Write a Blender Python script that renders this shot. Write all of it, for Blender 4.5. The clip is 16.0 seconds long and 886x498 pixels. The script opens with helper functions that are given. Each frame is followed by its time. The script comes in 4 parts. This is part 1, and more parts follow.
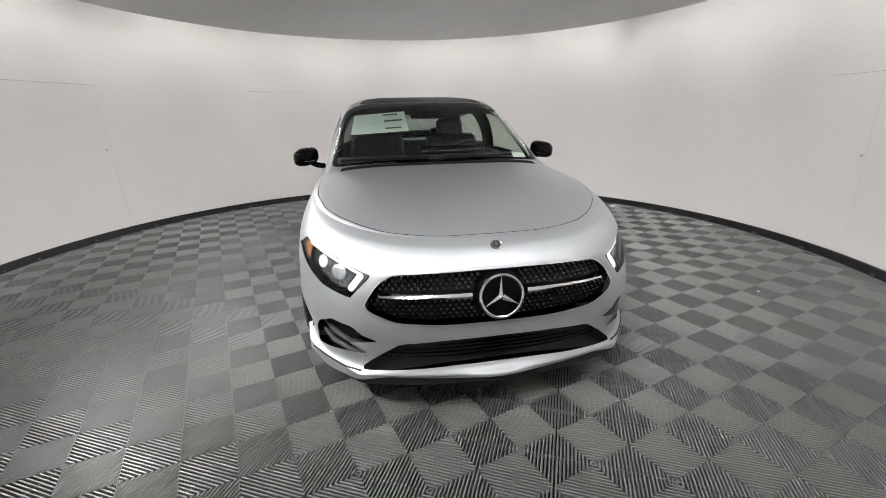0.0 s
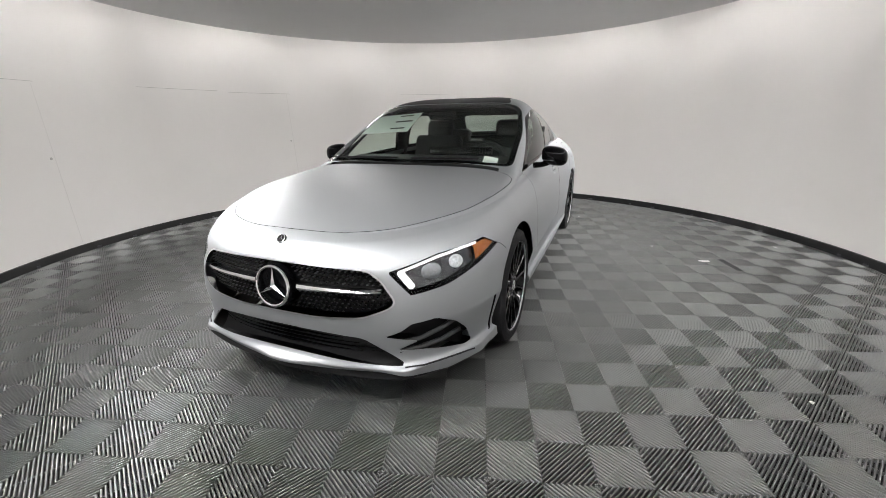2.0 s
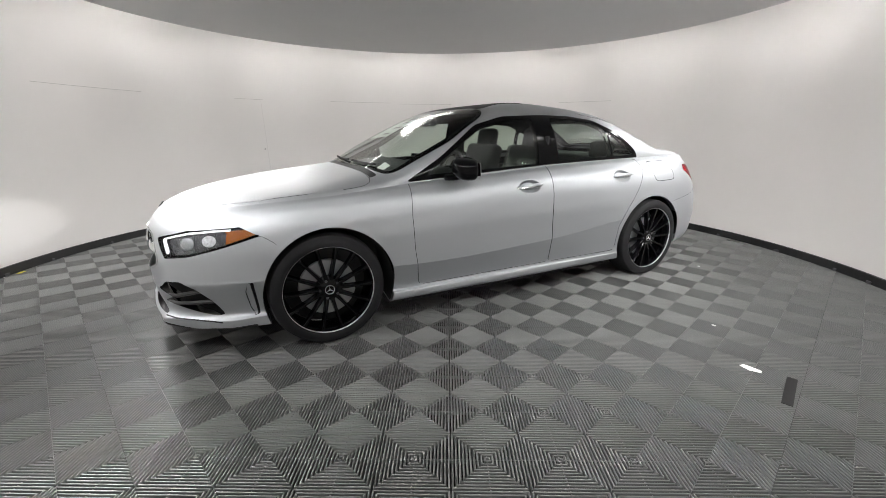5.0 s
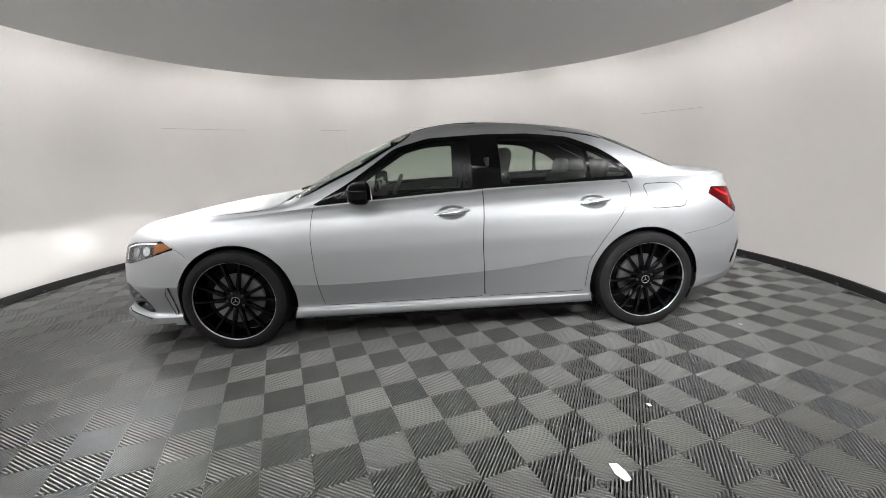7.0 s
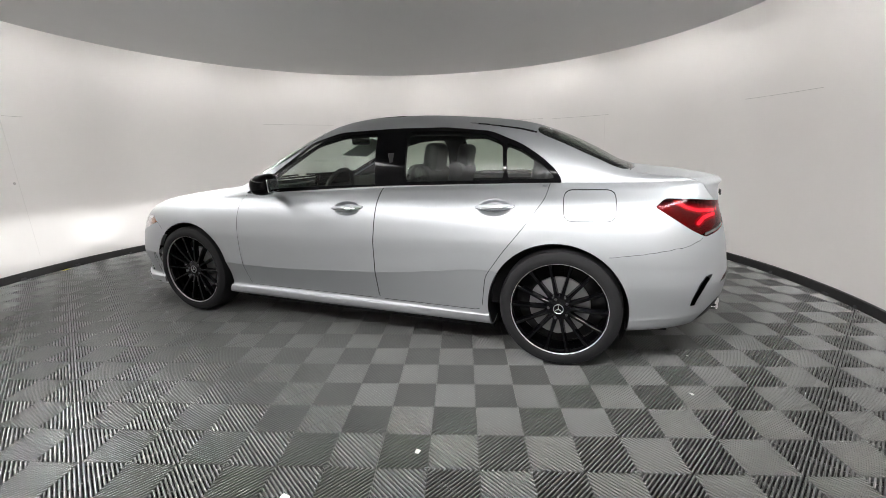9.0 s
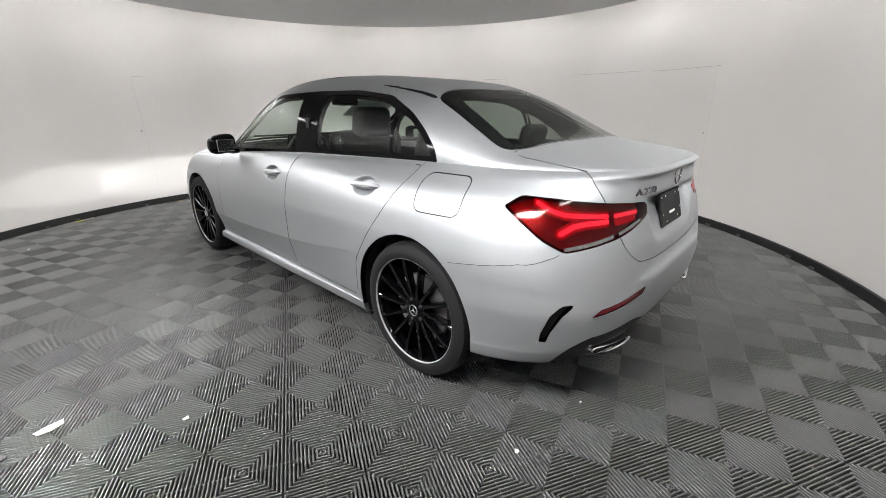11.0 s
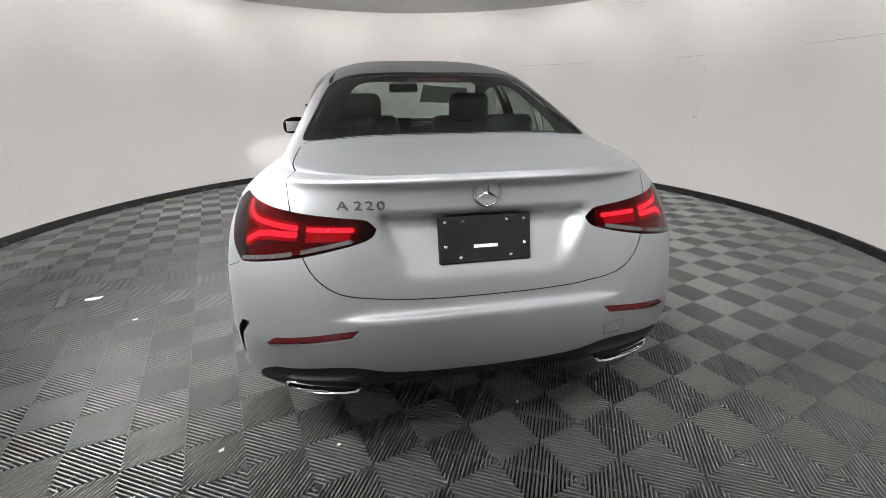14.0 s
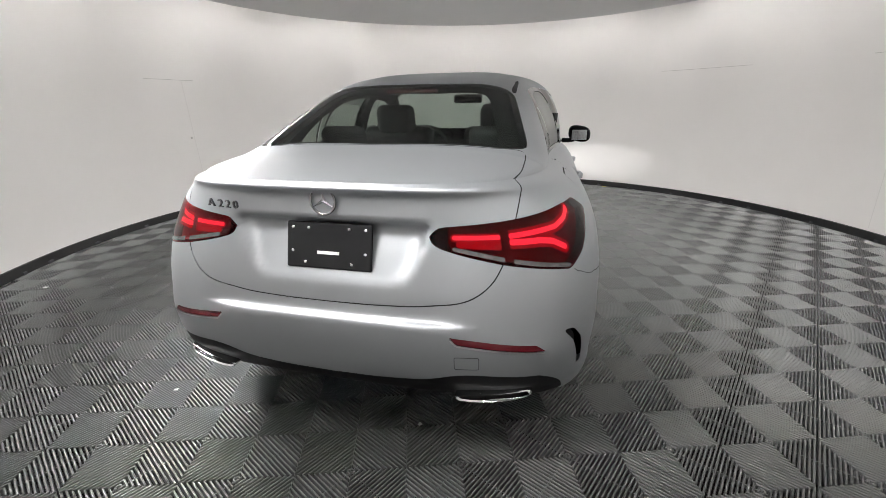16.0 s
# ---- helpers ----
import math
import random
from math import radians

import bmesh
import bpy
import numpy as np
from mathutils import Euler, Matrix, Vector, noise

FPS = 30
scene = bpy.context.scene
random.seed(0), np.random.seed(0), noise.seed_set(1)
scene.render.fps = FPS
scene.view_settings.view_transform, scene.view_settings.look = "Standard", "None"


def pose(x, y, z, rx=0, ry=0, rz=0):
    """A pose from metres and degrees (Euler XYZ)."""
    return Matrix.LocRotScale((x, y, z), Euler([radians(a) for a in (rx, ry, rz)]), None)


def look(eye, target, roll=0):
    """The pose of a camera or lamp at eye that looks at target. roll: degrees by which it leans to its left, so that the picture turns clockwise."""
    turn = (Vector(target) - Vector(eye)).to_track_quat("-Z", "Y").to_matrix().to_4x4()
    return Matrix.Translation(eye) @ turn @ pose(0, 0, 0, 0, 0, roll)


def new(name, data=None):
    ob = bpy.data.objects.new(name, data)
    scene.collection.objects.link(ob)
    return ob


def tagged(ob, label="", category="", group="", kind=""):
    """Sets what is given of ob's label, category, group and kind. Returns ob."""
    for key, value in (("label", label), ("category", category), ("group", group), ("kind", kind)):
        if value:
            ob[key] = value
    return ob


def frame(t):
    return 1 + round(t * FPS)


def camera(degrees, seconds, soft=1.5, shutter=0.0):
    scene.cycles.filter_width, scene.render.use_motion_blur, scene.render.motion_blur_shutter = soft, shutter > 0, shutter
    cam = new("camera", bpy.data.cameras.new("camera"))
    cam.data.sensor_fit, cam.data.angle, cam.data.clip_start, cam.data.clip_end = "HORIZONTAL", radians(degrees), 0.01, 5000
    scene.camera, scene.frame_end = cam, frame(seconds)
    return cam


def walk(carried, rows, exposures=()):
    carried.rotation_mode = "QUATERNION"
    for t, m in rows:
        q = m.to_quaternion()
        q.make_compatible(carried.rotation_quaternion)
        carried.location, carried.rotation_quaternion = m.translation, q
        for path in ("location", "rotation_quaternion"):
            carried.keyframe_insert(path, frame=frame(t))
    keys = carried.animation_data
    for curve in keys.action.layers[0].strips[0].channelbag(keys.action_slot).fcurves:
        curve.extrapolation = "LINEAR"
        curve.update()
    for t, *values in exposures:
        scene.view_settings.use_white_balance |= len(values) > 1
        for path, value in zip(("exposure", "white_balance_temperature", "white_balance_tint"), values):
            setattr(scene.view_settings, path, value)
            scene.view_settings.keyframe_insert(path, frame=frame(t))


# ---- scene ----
cam = camera(94.5, 16.0, soft=0.7)
PATH = [
    (0, (-0.510, -3.757, 1.270), (-0.161, -1.880, 0.649), -1.0),
    (0.5, (-0.062, -3.790, 1.265), (0.010, -1.888, 0.653), -0.7),
    (1, (0.383, -3.755, 1.258), (0.187, -1.864, 0.640), -0.7),
    (1.5, (0.843, -3.675, 1.257), (0.373, -1.836, 0.647), -0.8),
    (2, (1.341, -3.55, 1.26), (0.601, -1.794, 0.653), -0.9),
    (2.5, (1.778, -3.331, 1.239), (0.819, -1.68, 0.643), -0.7),
    (3, (2.15, -3.074, 1.241), (0.979, -1.56, 0.66), -0.9),
    (3.5, (2.481, -2.798, 1.243), (1.127, -1.436, 0.682), -0.8),
    (4, (2.763, -2.469, 1.236), (1.278, -1.298, 0.686), -0.6),
    (4.5, (2.97, -2.13, 1.226), (1.385, -1.127, 0.681), -0.2),
    (5, (3.126, -1.783, 1.217), (1.453, -0.933, 0.676), 0.2),
    (5.5, (3.247, -1.422, 1.21), (1.486, -0.723, 0.678), 0.4),
    (6, (3.349, -1.031, 1.209), (1.489, -0.506, 0.694), 0.1),
    (6.5, (3.442, -0.602, 1.217), (1.529, -0.274, 0.735), -1.4),
    (7, (3.443, -0.176, 1.214), (1.499, -0.055, 0.761), -1.9),
    (7.5, (3.411, 0.228, 1.217), (1.462, 0.146, 0.773), -1.7),
    (8, (3.371, 0.683, 1.183), (1.435, 0.388, 0.776), -1.4),
    (8.5, (3.226, 1.094, 1.186), (1.342, 0.591, 0.741), -1.2),
    (9, (3.055, 1.51, 1.184), (1.231, 0.833, 0.722), -1),
    (9.5, (2.834, 1.879, 1.186), (1.129, 1.035, 0.697), -0.7),
    (10, (2.583, 2.186, 1.205), (0.99, 1.19, 0.664), -0.4),
    (10.5, (2.316, 2.44, 1.229), (0.831, 1.303, 0.628), -0.2),
    (11, (2.039, 2.653, 1.249), (0.669, 1.378, 0.595), 0),
    (11.5, (1.756, 2.835, 1.254), (0.52, 1.419, 0.572), 0.1),
    (12, (1.422, 3.027, 1.253), (0.355, 1.49, 0.547), -0.1),
    (12.5, (1.121, 3.138, 1.231), (0.22, 1.504, 0.512), -0),
    (13, (0.835, 3.222, 1.242), (0.109, 1.501, 0.527), -0),
    (13.5, (0.588, 3.266, 1.238), (0.053, 1.475, 0.526), -0),
    (14, (0.343, 3.318, 1.236), (0.006, 1.478, 0.528), -0.4),
    (14.5, (0.104, 3.314, 1.22), (-0.016, 1.446, 0.517), -1),
    (15, (-0.135, 3.31, 1.229), (-0.05, 1.434, 0.54), -1.3),
    (15.5, (-0.369, 3.3, 1.219), (-0.092, 1.435, 0.549), -1),
    (16, (-0.638, 3.276, 1.234), (-0.195, 1.441, 0.573), -0.7),
]
walk(cam, [(t, look(eye, target, roll)) for t, eye, target, roll in PATH])

# ---- world and lights ----
world = bpy.data.worlds.new("world")
scene.world = world
world.use_nodes = True
world.node_tree.nodes["Background"].inputs[0].default_value = (0.8, 0.85, 1.0, 1)
world.node_tree.nodes["Background"].inputs[1].default_value = 0.0

CX, CY, R, H = -0.10, -0.25, 3.70, 2.345          # the round booth: centre, wall radius, ceiling height


DISC = 3.24                                        # radius of the hung ceiling; the wall runs on above it, an added lamp slot


def rim_fills(name, count, size, radius, height, aim_radius, aim_height, aside, energy, spread, label):
    """A ring of slim fill lamps, added out of sight above the hung ceiling's rim."""
    for i in range(count):
        a = 2 * math.pi * (i + 0.5) / count
        data = bpy.data.lights.new(name, "AREA")
        data.shape, data.size, data.size_y = "RECTANGLE", *size
        data.energy, data.color, data.spread = energy, LAMP, radians(spread)
        eye = Vector((CX + radius * math.cos(a), CY + radius * math.sin(a), height))
        aim = Vector((CX + aim_radius * math.cos(a + radians(aside)), CY + aim_radius * math.sin(a + radians(aside)), aim_height))
        ob = tagged(new(name, data), label, "lamp", "lamps above the ceiling rim")
        ob.matrix_basis = look(eye, aim)


LAMP = (1.0, 0.988, 0.978)
WASH, SWEEP, FLOOD = 4.1, 26.0, 11.0
# Three added rings of fill light stand in for the booth's side lighting.
rim_fills("wall_fill", 16, (1.25, 0.06), 3.34, 3.02, 3.66, 0.3, 0, WASH, 44, "added unseen fill lamp above the ceiling rim washing down the wall")
rim_fills("floor_fill", 12, (1.50, 0.24), 3.52, 2.50, 2.7, -0.1, 78, SWEEP, 54, "added unseen fill lamp behind the ceiling rim aimed along the floor")
rim_fills("car_fill", 12, (1.50, 0.24), 3.52, 2.50, 1.0, 0.30, 50, FLOOD, 74, "added unseen fill lamp behind the ceiling rim facing the car")


def headlamp_beams():
    """The low beams of the car's headlights: a wide flat fan that falls on the wall ahead."""
    for s in (1, -1):
        for aside in (-1.05, 0.0, 1.05):
            data = bpy.data.lights.new("headlamp_beam", "SPOT")
            data.energy, data.spot_size, data.spot_blend, data.shadow_soft_size = BEAM, radians(20), 0.65, 0.02
            ob = tagged(new("headlamp_beam", data), "low beam of the lit headlight", "light beam", "headlight beams")
            ob.matrix_basis = look((s * 0.62, -2.30, 0.62), (s * 0.62 + aside, -3.86, 0.37)) @ Matrix.Diagonal((3.0, 1, 1, 1))


BEAM = 30.0
headlamp_beams()


# ---- materials ----
def material(name, colour, rough=0.5, metal=0.0, **more):
    m = bpy.data.materials.new(name)
    m.use_nodes = True
    b = m.node_tree.nodes["Principled BSDF"]
    b.inputs["Base Color"].default_value = (*colour, 1)
    b.inputs["Roughness"].default_value = rough
    b.inputs["Metallic"].default_value = metal
    for key, value in more.items():
        b.inputs[key.replace("_", " ")].default_value = value
    return m


def node(m, kind, **inputs):
    n = m.node_tree.nodes.new(kind)
    for key, value in inputs.items():
        n.inputs[key.replace("_", " ")].default_value = value
    return n


def vary(m, low, high, scale, detail=4.0, rough=None, bump=0.0, bump_scale=None):
    """Noise between two colours on a material, with noise on its roughness and a fine relief."""
    t, b = m.node_tree, m.node_tree.nodes["Principled BSDF"]
    co = node(m, "ShaderNodeTexCoord")
    n1 = node(m, "ShaderNodeTexNoise", Scale=scale, Detail=detail, Roughness=0.65)
    ramp = node(m, "ShaderNodeMix")
    ramp.data_type = "RGBA"
    ramp.inputs[6].default_value, ramp.inputs[7].default_value = (*low, 1), (*high, 1)
    t.links.new(co.outputs["Object"], n1.inputs["Vector"])
    t.links.new(n1.outputs[0], ramp.inputs[0])
    t.links.new(ramp.outputs[2], b.inputs["Base Color"])
    if rough:
        mr = node(m, "ShaderNodeMapRange", To_Min=rough[0], To_Max=rough[1])
        t.links.new(n1.outputs[0], mr.inputs[0])
        t.links.new(mr.outputs[0], b.inputs["Roughness"])
    if bump:
        n2 = node(m, "ShaderNodeTexNoise", Scale=bump_scale or scale * 8, Detail=3.0)
        bp = node(m, "ShaderNodeBump", Strength=bump, Distance=0.01)
        t.links.new(co.outputs["Object"], n2.inputs["Vector"])
        t.links.new(n2.outputs[0], bp.inputs["Height"])
        t.links.new(bp.outputs[0], b.inputs["Normal"])
    return m


def glass(name, tint, gloss=0.07, face_on=0.022):
    """A thin pane: tinted light goes straight through, and the surface mirrors by Fresnel."""
    m = bpy.data.materials.new(name)
    m.use_nodes = True
    t = m.node_tree
    t.nodes.remove(t.nodes["Principled BSDF"])
    tr, gl, mix, lw = (t.nodes.new(k) for k in ("ShaderNodeBsdfTransparent", "ShaderNodeBsdfGlossy", "ShaderNodeMixShader", "ShaderNodeLayerWeight"))
    tr.inputs[0].default_value = (*tint, 1)
    gl.inputs["Roughness"].default_value = gloss
    lw.inputs[0].default_value = 0.5
    power, scale = t.nodes.new("ShaderNodeMath"), t.nodes.new("ShaderNodeMath")
    power.operation, power.inputs[1].default_value = "POWER", 4.5
    scale.operation, scale.inputs[1].default_value, scale.inputs[2].default_value = "MULTIPLY_ADD", 0.8, face_on
    t.links.new(lw.outputs["Facing"], power.inputs[0])
    t.links.new(power.outputs[0], scale.inputs[0])
    t.links.new(scale.outputs[0], mix.inputs[0])
    t.links.new(tr.outputs[0], mix.inputs[1])
    t.links.new(gl.outputs[0], mix.inputs[2])
    t.links.new(mix.outputs[0], t.nodes["Material Output"].inputs[0])
    return m


def glow(name, colour, strength, base=(0.1, 0.1, 0.1)):
    m = material(name, base, 0.2)
    b = m.node_tree.nodes["Principled BSDF"]
    b.inputs["Emission Color"].default_value = (*colour, 1)
    b.inputs["Emission Strength"].default_value = strength
    return m


PAINT = material("silver_paint", (0.410, 0.427, 0.444), 0.48, 0.80, Coat_Weight=0.08, Coat_Roughness=0.28)
ROOF_GLASS = material("roof_glass_black", (0.006, 0.006, 0.007), 0.5, 0.0, Specular_IOR_Level=0.12)
GLOSS_BLACK = material("gloss_black", (0.003, 0.003, 0.0035), 0.10, 0.0, Specular_IOR_Level=0.12)
MATT_BLACK = vary(material("black_plastic", (0.02, 0.02, 0.022), 0.55, Specular_IOR_Level=0.25), (0.007, 0.007, 0.008), (0.014, 0.014, 0.015), 40, rough=(0.45, 0.65))
SHUT = material("shut_line", (0.015, 0.015, 0.016), 0.8)
CHROME = material("chrome", (0.75, 0.76, 0.77), 0.12, 1.0)
SATIN = material("satin_silver", (0.62, 0.63, 0.64), 0.28, 1.0)
RUBBER = vary(material("tyre_rubber", (0.02, 0.02, 0.02), 0.7, Specular_IOR_Level=0.2), (0.007, 0.007, 0.008), (0.016, 0.016, 0.017), 25, rough=(0.6, 0.8), bump=0.15, bump_scale=300)
RIM_BLACK = material("rim_black", (0.002, 0.002, 0.0025), 0.10, 0.0, Specular_IOR_Level=0.28)
RIM_LIP = material("machined_rim", (0.55, 0.55, 0.56), 0.30, 0.35)
LETTER = material("dark_chrome", (0.16, 0.16, 0.17), 0.22, 1.0)
LINER = vary(material("black_lining", (0.012, 0.012, 0.013), 0.9, Specular_IOR_Level=0.1), (0.009, 0.009, 0.010), (0.018, 0.018, 0.018), 30)
IRON = material("brake_iron", (0.12, 0.12, 0.13), 0.4, 0.9)
TINT = glass("window_tint", (0.64, 0.70, 0.645), 0.30)
REAR_TINT = glass("rear_tint", (0.46, 0.52, 0.48), 0.05, 0.06)
CLEAR = glass("windscreen_glass", (0.86, 0.92, 0.88))
LENS = glass("clear_lens", (0.93, 0.95, 0.97))
RED_LENS = glass("red_lens", (0.80, 0.06, 0.08))
LEATHER = vary(material("black_leather", (0.03, 0.03, 0.032), 0.5), (0.022, 0.022, 0.024), (0.045, 0.045, 0.047), 18, rough=(0.4, 0.6), bump=0.2, bump_scale=160)
DASH = vary(material("dash_plastic", (0.02, 0.02, 0.022), 0.6), (0.015, 0.015, 0.017), (0.03, 0.03, 0.03), 30, rough=(0.5, 0.7))
WALL = vary(material("wall_paint", (0.8, 0.79, 0.77), 0.6), (0.80, 0.775, 0.755), (0.86, 0.835, 0.815), 1.3, rough=(0.5, 0.7), bump=0.04, bump_scale=30)
SEAM_FAINT = material("faint_joint_line", (0.765, 0.74, 0.72), 0.7)
SEAM = material("joint_line", (0.55, 0.53, 0.51), 0.7)
CEILING = vary(material("ceiling_paint", (0.7, 0.7, 0.7), 0.8), (0.66, 0.655, 0.65), (0.72, 0.715, 0.71), 1.1, rough=(0.7, 0.85), bump=0.03, bump_scale=20)
BASE = vary(material("black_vinyl", (0.012, 0.012, 0.013), 0.5), (0.008, 0.008, 0.009), (0.02, 0.02, 0.02), 9, rough=(0.4, 0.6))
RIB = vary(material("rib_plastic", (0.2, 0.2, 0.195), 0.4, Specular_IOR_Level=0.7), (0.095, 0.098, 0.095), (0.132, 0.135, 0.132), 5.0, rough=(0.36, 0.48))
PAN = material("tile_pan", (0.02, 0.02, 0.02), 0.8)
PAPER = vary(material("white_paper", (0.85, 0.85, 0.83), 0.8), (0.8, 0.8, 0.78), (0.88, 0.88, 0.86), 20)
YELLOW = material("yellow_tape", (0.7, 0.6, 0.03), 0.6)
DRL = glow("led_white", (1.0, 0.98, 0.95), 0.74, (0.8, 0.8, 0.8))
LED_RED = glow("led_red", (1.0, 0.32, 0.50), 1.35, (0.3, 0.0, 0.0))
LED_DIM = glow("red_halo", (1.0, 0.10, 0.22), 0.24, (0.12, 0.008, 0.012))
LAMP_RED = material("red_housing", (0.04, 0.002, 0.004), 0.3)
PROJECTOR = vary(glow("lit_projector", (1.0, 0.98, 0.95), 0.13, (0.7, 0.7, 0.7)), (0.12, 0.12, 0.13), (0.95, 0.95, 0.95), 85, detail=1.5, rough=(0.1, 0.3))
CRYSTAL = vary(material("crystal_projector", (0.5, 0.5, 0.5), 0.15, 0.7), (0.05, 0.05, 0.055), (0.85, 0.86, 0.87), 75, detail=2.0, rough=(0.08, 0.25), bump=0.5, bump_scale=60)
DARK_TRIM = vary(material("dark_satin_plastic", (0.035, 0.036, 0.038), 0.4), (0.028, 0.029, 0.031), (0.045, 0.046, 0.048), 30, rough=(0.34, 0.46))
GRILLE_PIN = material("grille_pin_chrome", (0.24, 0.24, 0.25), 0.28, 1.0)
WHITE_LENS = vary(material("frosted_lens", (0.12, 0.10, 0.10), 0.2), (0.02, 0.015, 0.015), (0.16, 0.14, 0.14), 110, detail=1.0)
PIN = material("dim_chrome", (0.38, 0.38, 0.39), 0.2, 1.0)
RED = material("red_reflector", (0.095, 0.003, 0.008), 0.25, 0.0, Coat_Weight=0.3)
AMBER = material("amber_reflector", (0.33, 0.095, 0.014), 0.2, 0.0, Coat_Weight=0.6)
BULB_PAN = vary(material("lamp_bowl", (0.72, 0.72, 0.74), 0.3, 0.85), (0.02, 0.02, 0.025), (0.30, 0.30, 0.31), 20, detail=1.0, rough=(0.1, 0.3), bump=0.6, bump_scale=40)
STICKER = material("sticker_paper", (0.84, 0.92, 0.87), 0.5)
INK = material("sticker_ink", (0.06, 0.08, 0.07), 0.6)
FILM = glass("plastic_film", (0.80, 0.83, 0.83), 0.10, 0.22)
DISC_STEEL = material("brake_disc_steel", (0.42, 0.42, 0.43), 0.35, 0.9)


# ---- mesh helpers ----
def part(name, bm, mat, parent=None, label="", smooth=True):
    """Links a bmesh as one mesh object under a thing or a part."""
    me = bpy.data.meshes.new(name)
    nl = bm.verts.layers.float_vector.get("n")
    normals = [tuple(v[nl]) for v in bm.verts] if nl else None
    bm.to_mesh(me)
    bm.free()
    me.materials.append(mat)
    if smooth:
        me.polygons.foreach_set("use_smooth", [True] * len(me.polygons))
        if normals and any(n != (0, 0, 0) for n in normals):
            me.normals_split_custom_set_from_vertices(normals)
        else:
            me.set_sharp_from_angle(angle=radians(38))
    ob = new(name, me)
    ob.parent = parent
    if label:
        ob["label"] = label
    return ob


def grid(points, flip=False):
    """A bmesh from rows of points, as quads."""
    bm = bmesh.new()
    rows = [[bm.verts.new(p) for p in row] for row in points]
    for a, b in zip(rows, rows[1:]):
        for i in range(len(a) - 1):
            quad = (a[i], a[i + 1], b[i + 1], b[i])
            try:
                bm.faces.new(quad[::-1] if flip else quad)
            except ValueError:
                pass
    return bm


def box(bm, size, m, bevel=0.0, seg=2):
    """A box of that size at the pose m, its edges rounded."""
    made = bmesh.ops.create_cube(bm, size=1.0, matrix=m @ Matrix.Diagonal((*size, 1)))["verts"]
    if bevel:
        edges = list({e for v in made for e in v.link_edges})
        bmesh.ops.bevel(bm, geom=edges, offset=bevel, segments=seg, affect="EDGES", profile=0.5)
    return bm


def revolve(profile, steps, start=0.0, turn=2 * math.pi):
    """Turns (radius, x) pairs about the x axis."""
    bm = bmesh.new()
    closed = abs(turn - 2 * math.pi) < 1e-6
    rings = []
    for i in range(steps if closed else steps + 1):
        a = start + turn * i / steps
        rings.append([bm.verts.new((x, r * math.cos(a), r * math.sin(a))) for r, x in profile])
    pairs = list(zip(rings, rings[1:] + rings[:1])) if closed else list(zip(rings, rings[1:]))
    for a, b in pairs:
        for i in range(len(profile) - 1):
            try:
                bm.faces.new((a[i], a[i + 1], b[i + 1], b[i]))
            except ValueError:
                pass
    bmesh.ops.recalc_face_normals(bm, faces=bm.faces)
    return bm


def chaikin(points, rounds=2, closed=True):
    """Rounds a polygon's corners."""
    pts = [Vector(p) for p in points]
    for _ in range(rounds):
        out = []
        n = len(pts)
        for i in range(n if closed else n - 1):
            a, b = pts[i], pts[(i + 1) % n]
            out += [a * 0.75 + b * 0.25, a * 0.25 + b * 0.75]
        pts = out if closed else [pts[0]] + out + [pts[-1]]
    return pts


def sdf(poly):
    """The signed distance from a polygon in the plane, below zero inside it."""
    p = np.array([tuple(q)[:2] for q in poly], float)
    q = np.roll(p, -1, 0)
    e = q - p
    ee = (e * e).sum(1) + 1e-12

    def far(u, v):
        w = np.array([u, v]) - p
        k = np.clip((w * e).sum(1) / ee, 0, 1)
        d = w - e * k[:, None]
        c = ((p[:, 1] > v) != (q[:, 1] > v)) & (u < (q[:, 0] - p[:, 0]) * (v - p[:, 1]) / (q[:, 1] - p[:, 1] + 1e-12) + p[:, 0])
        return float(np.sqrt((d * d).sum(1).min())) * (-1 if c.sum() % 2 else 1)

    return far


def cut(bm, f):
    """Splits the faces along f = 0."""
    val = {}
    for v in bm.verts:
        d = f(v.co)
        val[v] = 0.0 if abs(d) < 2e-4 else d
    for e in list(bm.edges):
        a, b = e.verts
        if val[a] * val[b] < 0:
            _, v = bmesh.utils.edge_split(e, a, val[a] / (val[a] - val[b]))
            val[v] = 0.0
    for face in list(bm.faces):
        vs = list(face.verts)
        if not (any(val[v] < 0 for v in vs) and any(val[v] > 0 for v in vs)):
            continue
        zero = [i for i, v in enumerate(vs) if val[v] == 0.0]
        n = len(vs)
        for i in zero:
            j = next((k for k in zero if k != i and (k - i) % n not in (1, n - 1)), None)
            if j is not None:
                try:
                    bmesh.utils.face_split(face, vs[i], vs[j])
                except ValueError:
                    pass
                break


def take(bm, inside, corner_ok=None):
    """Moves the faces whose middle (and, if asked, whose every corner) is inside into a bmesh of their own."""
    faces = [f for f in bm.faces if inside(f.calc_center_median()) and (corner_ok is None or all(corner_ok(v.co) for v in f.verts))]
    out = bmesh.new()
    src = bm.verts.layers.float_vector.get("n")
    dst = out.verts.layers.float_vector.new("n") if src else None
    seen = {}
    for f in faces:
        for v in f.verts:
            if v not in seen:
                seen[v] = out.verts.new(v.co)
                if src:
                    seen[v][dst] = v[src]
        try:
            out.faces.new([seen[v] for v in f.verts])
        except ValueError:
            pass
    bmesh.ops.delete(bm, geom=faces, context="FACES")
    return out


def carve(bm, f):
    """Cuts along f = 0 and takes what lies inside (f below zero)."""
    cut(bm, f)
    return take(bm, lambda c: f(c) < 0)


def push(bm, depth):
    """Moves a skin inwards along its stored normals."""
    nl = bm.verts.layers.float_vector.get("n")
    for v in bm.verts:
        v.co -= Vector(v[nl]).normalized() * depth
    return bm


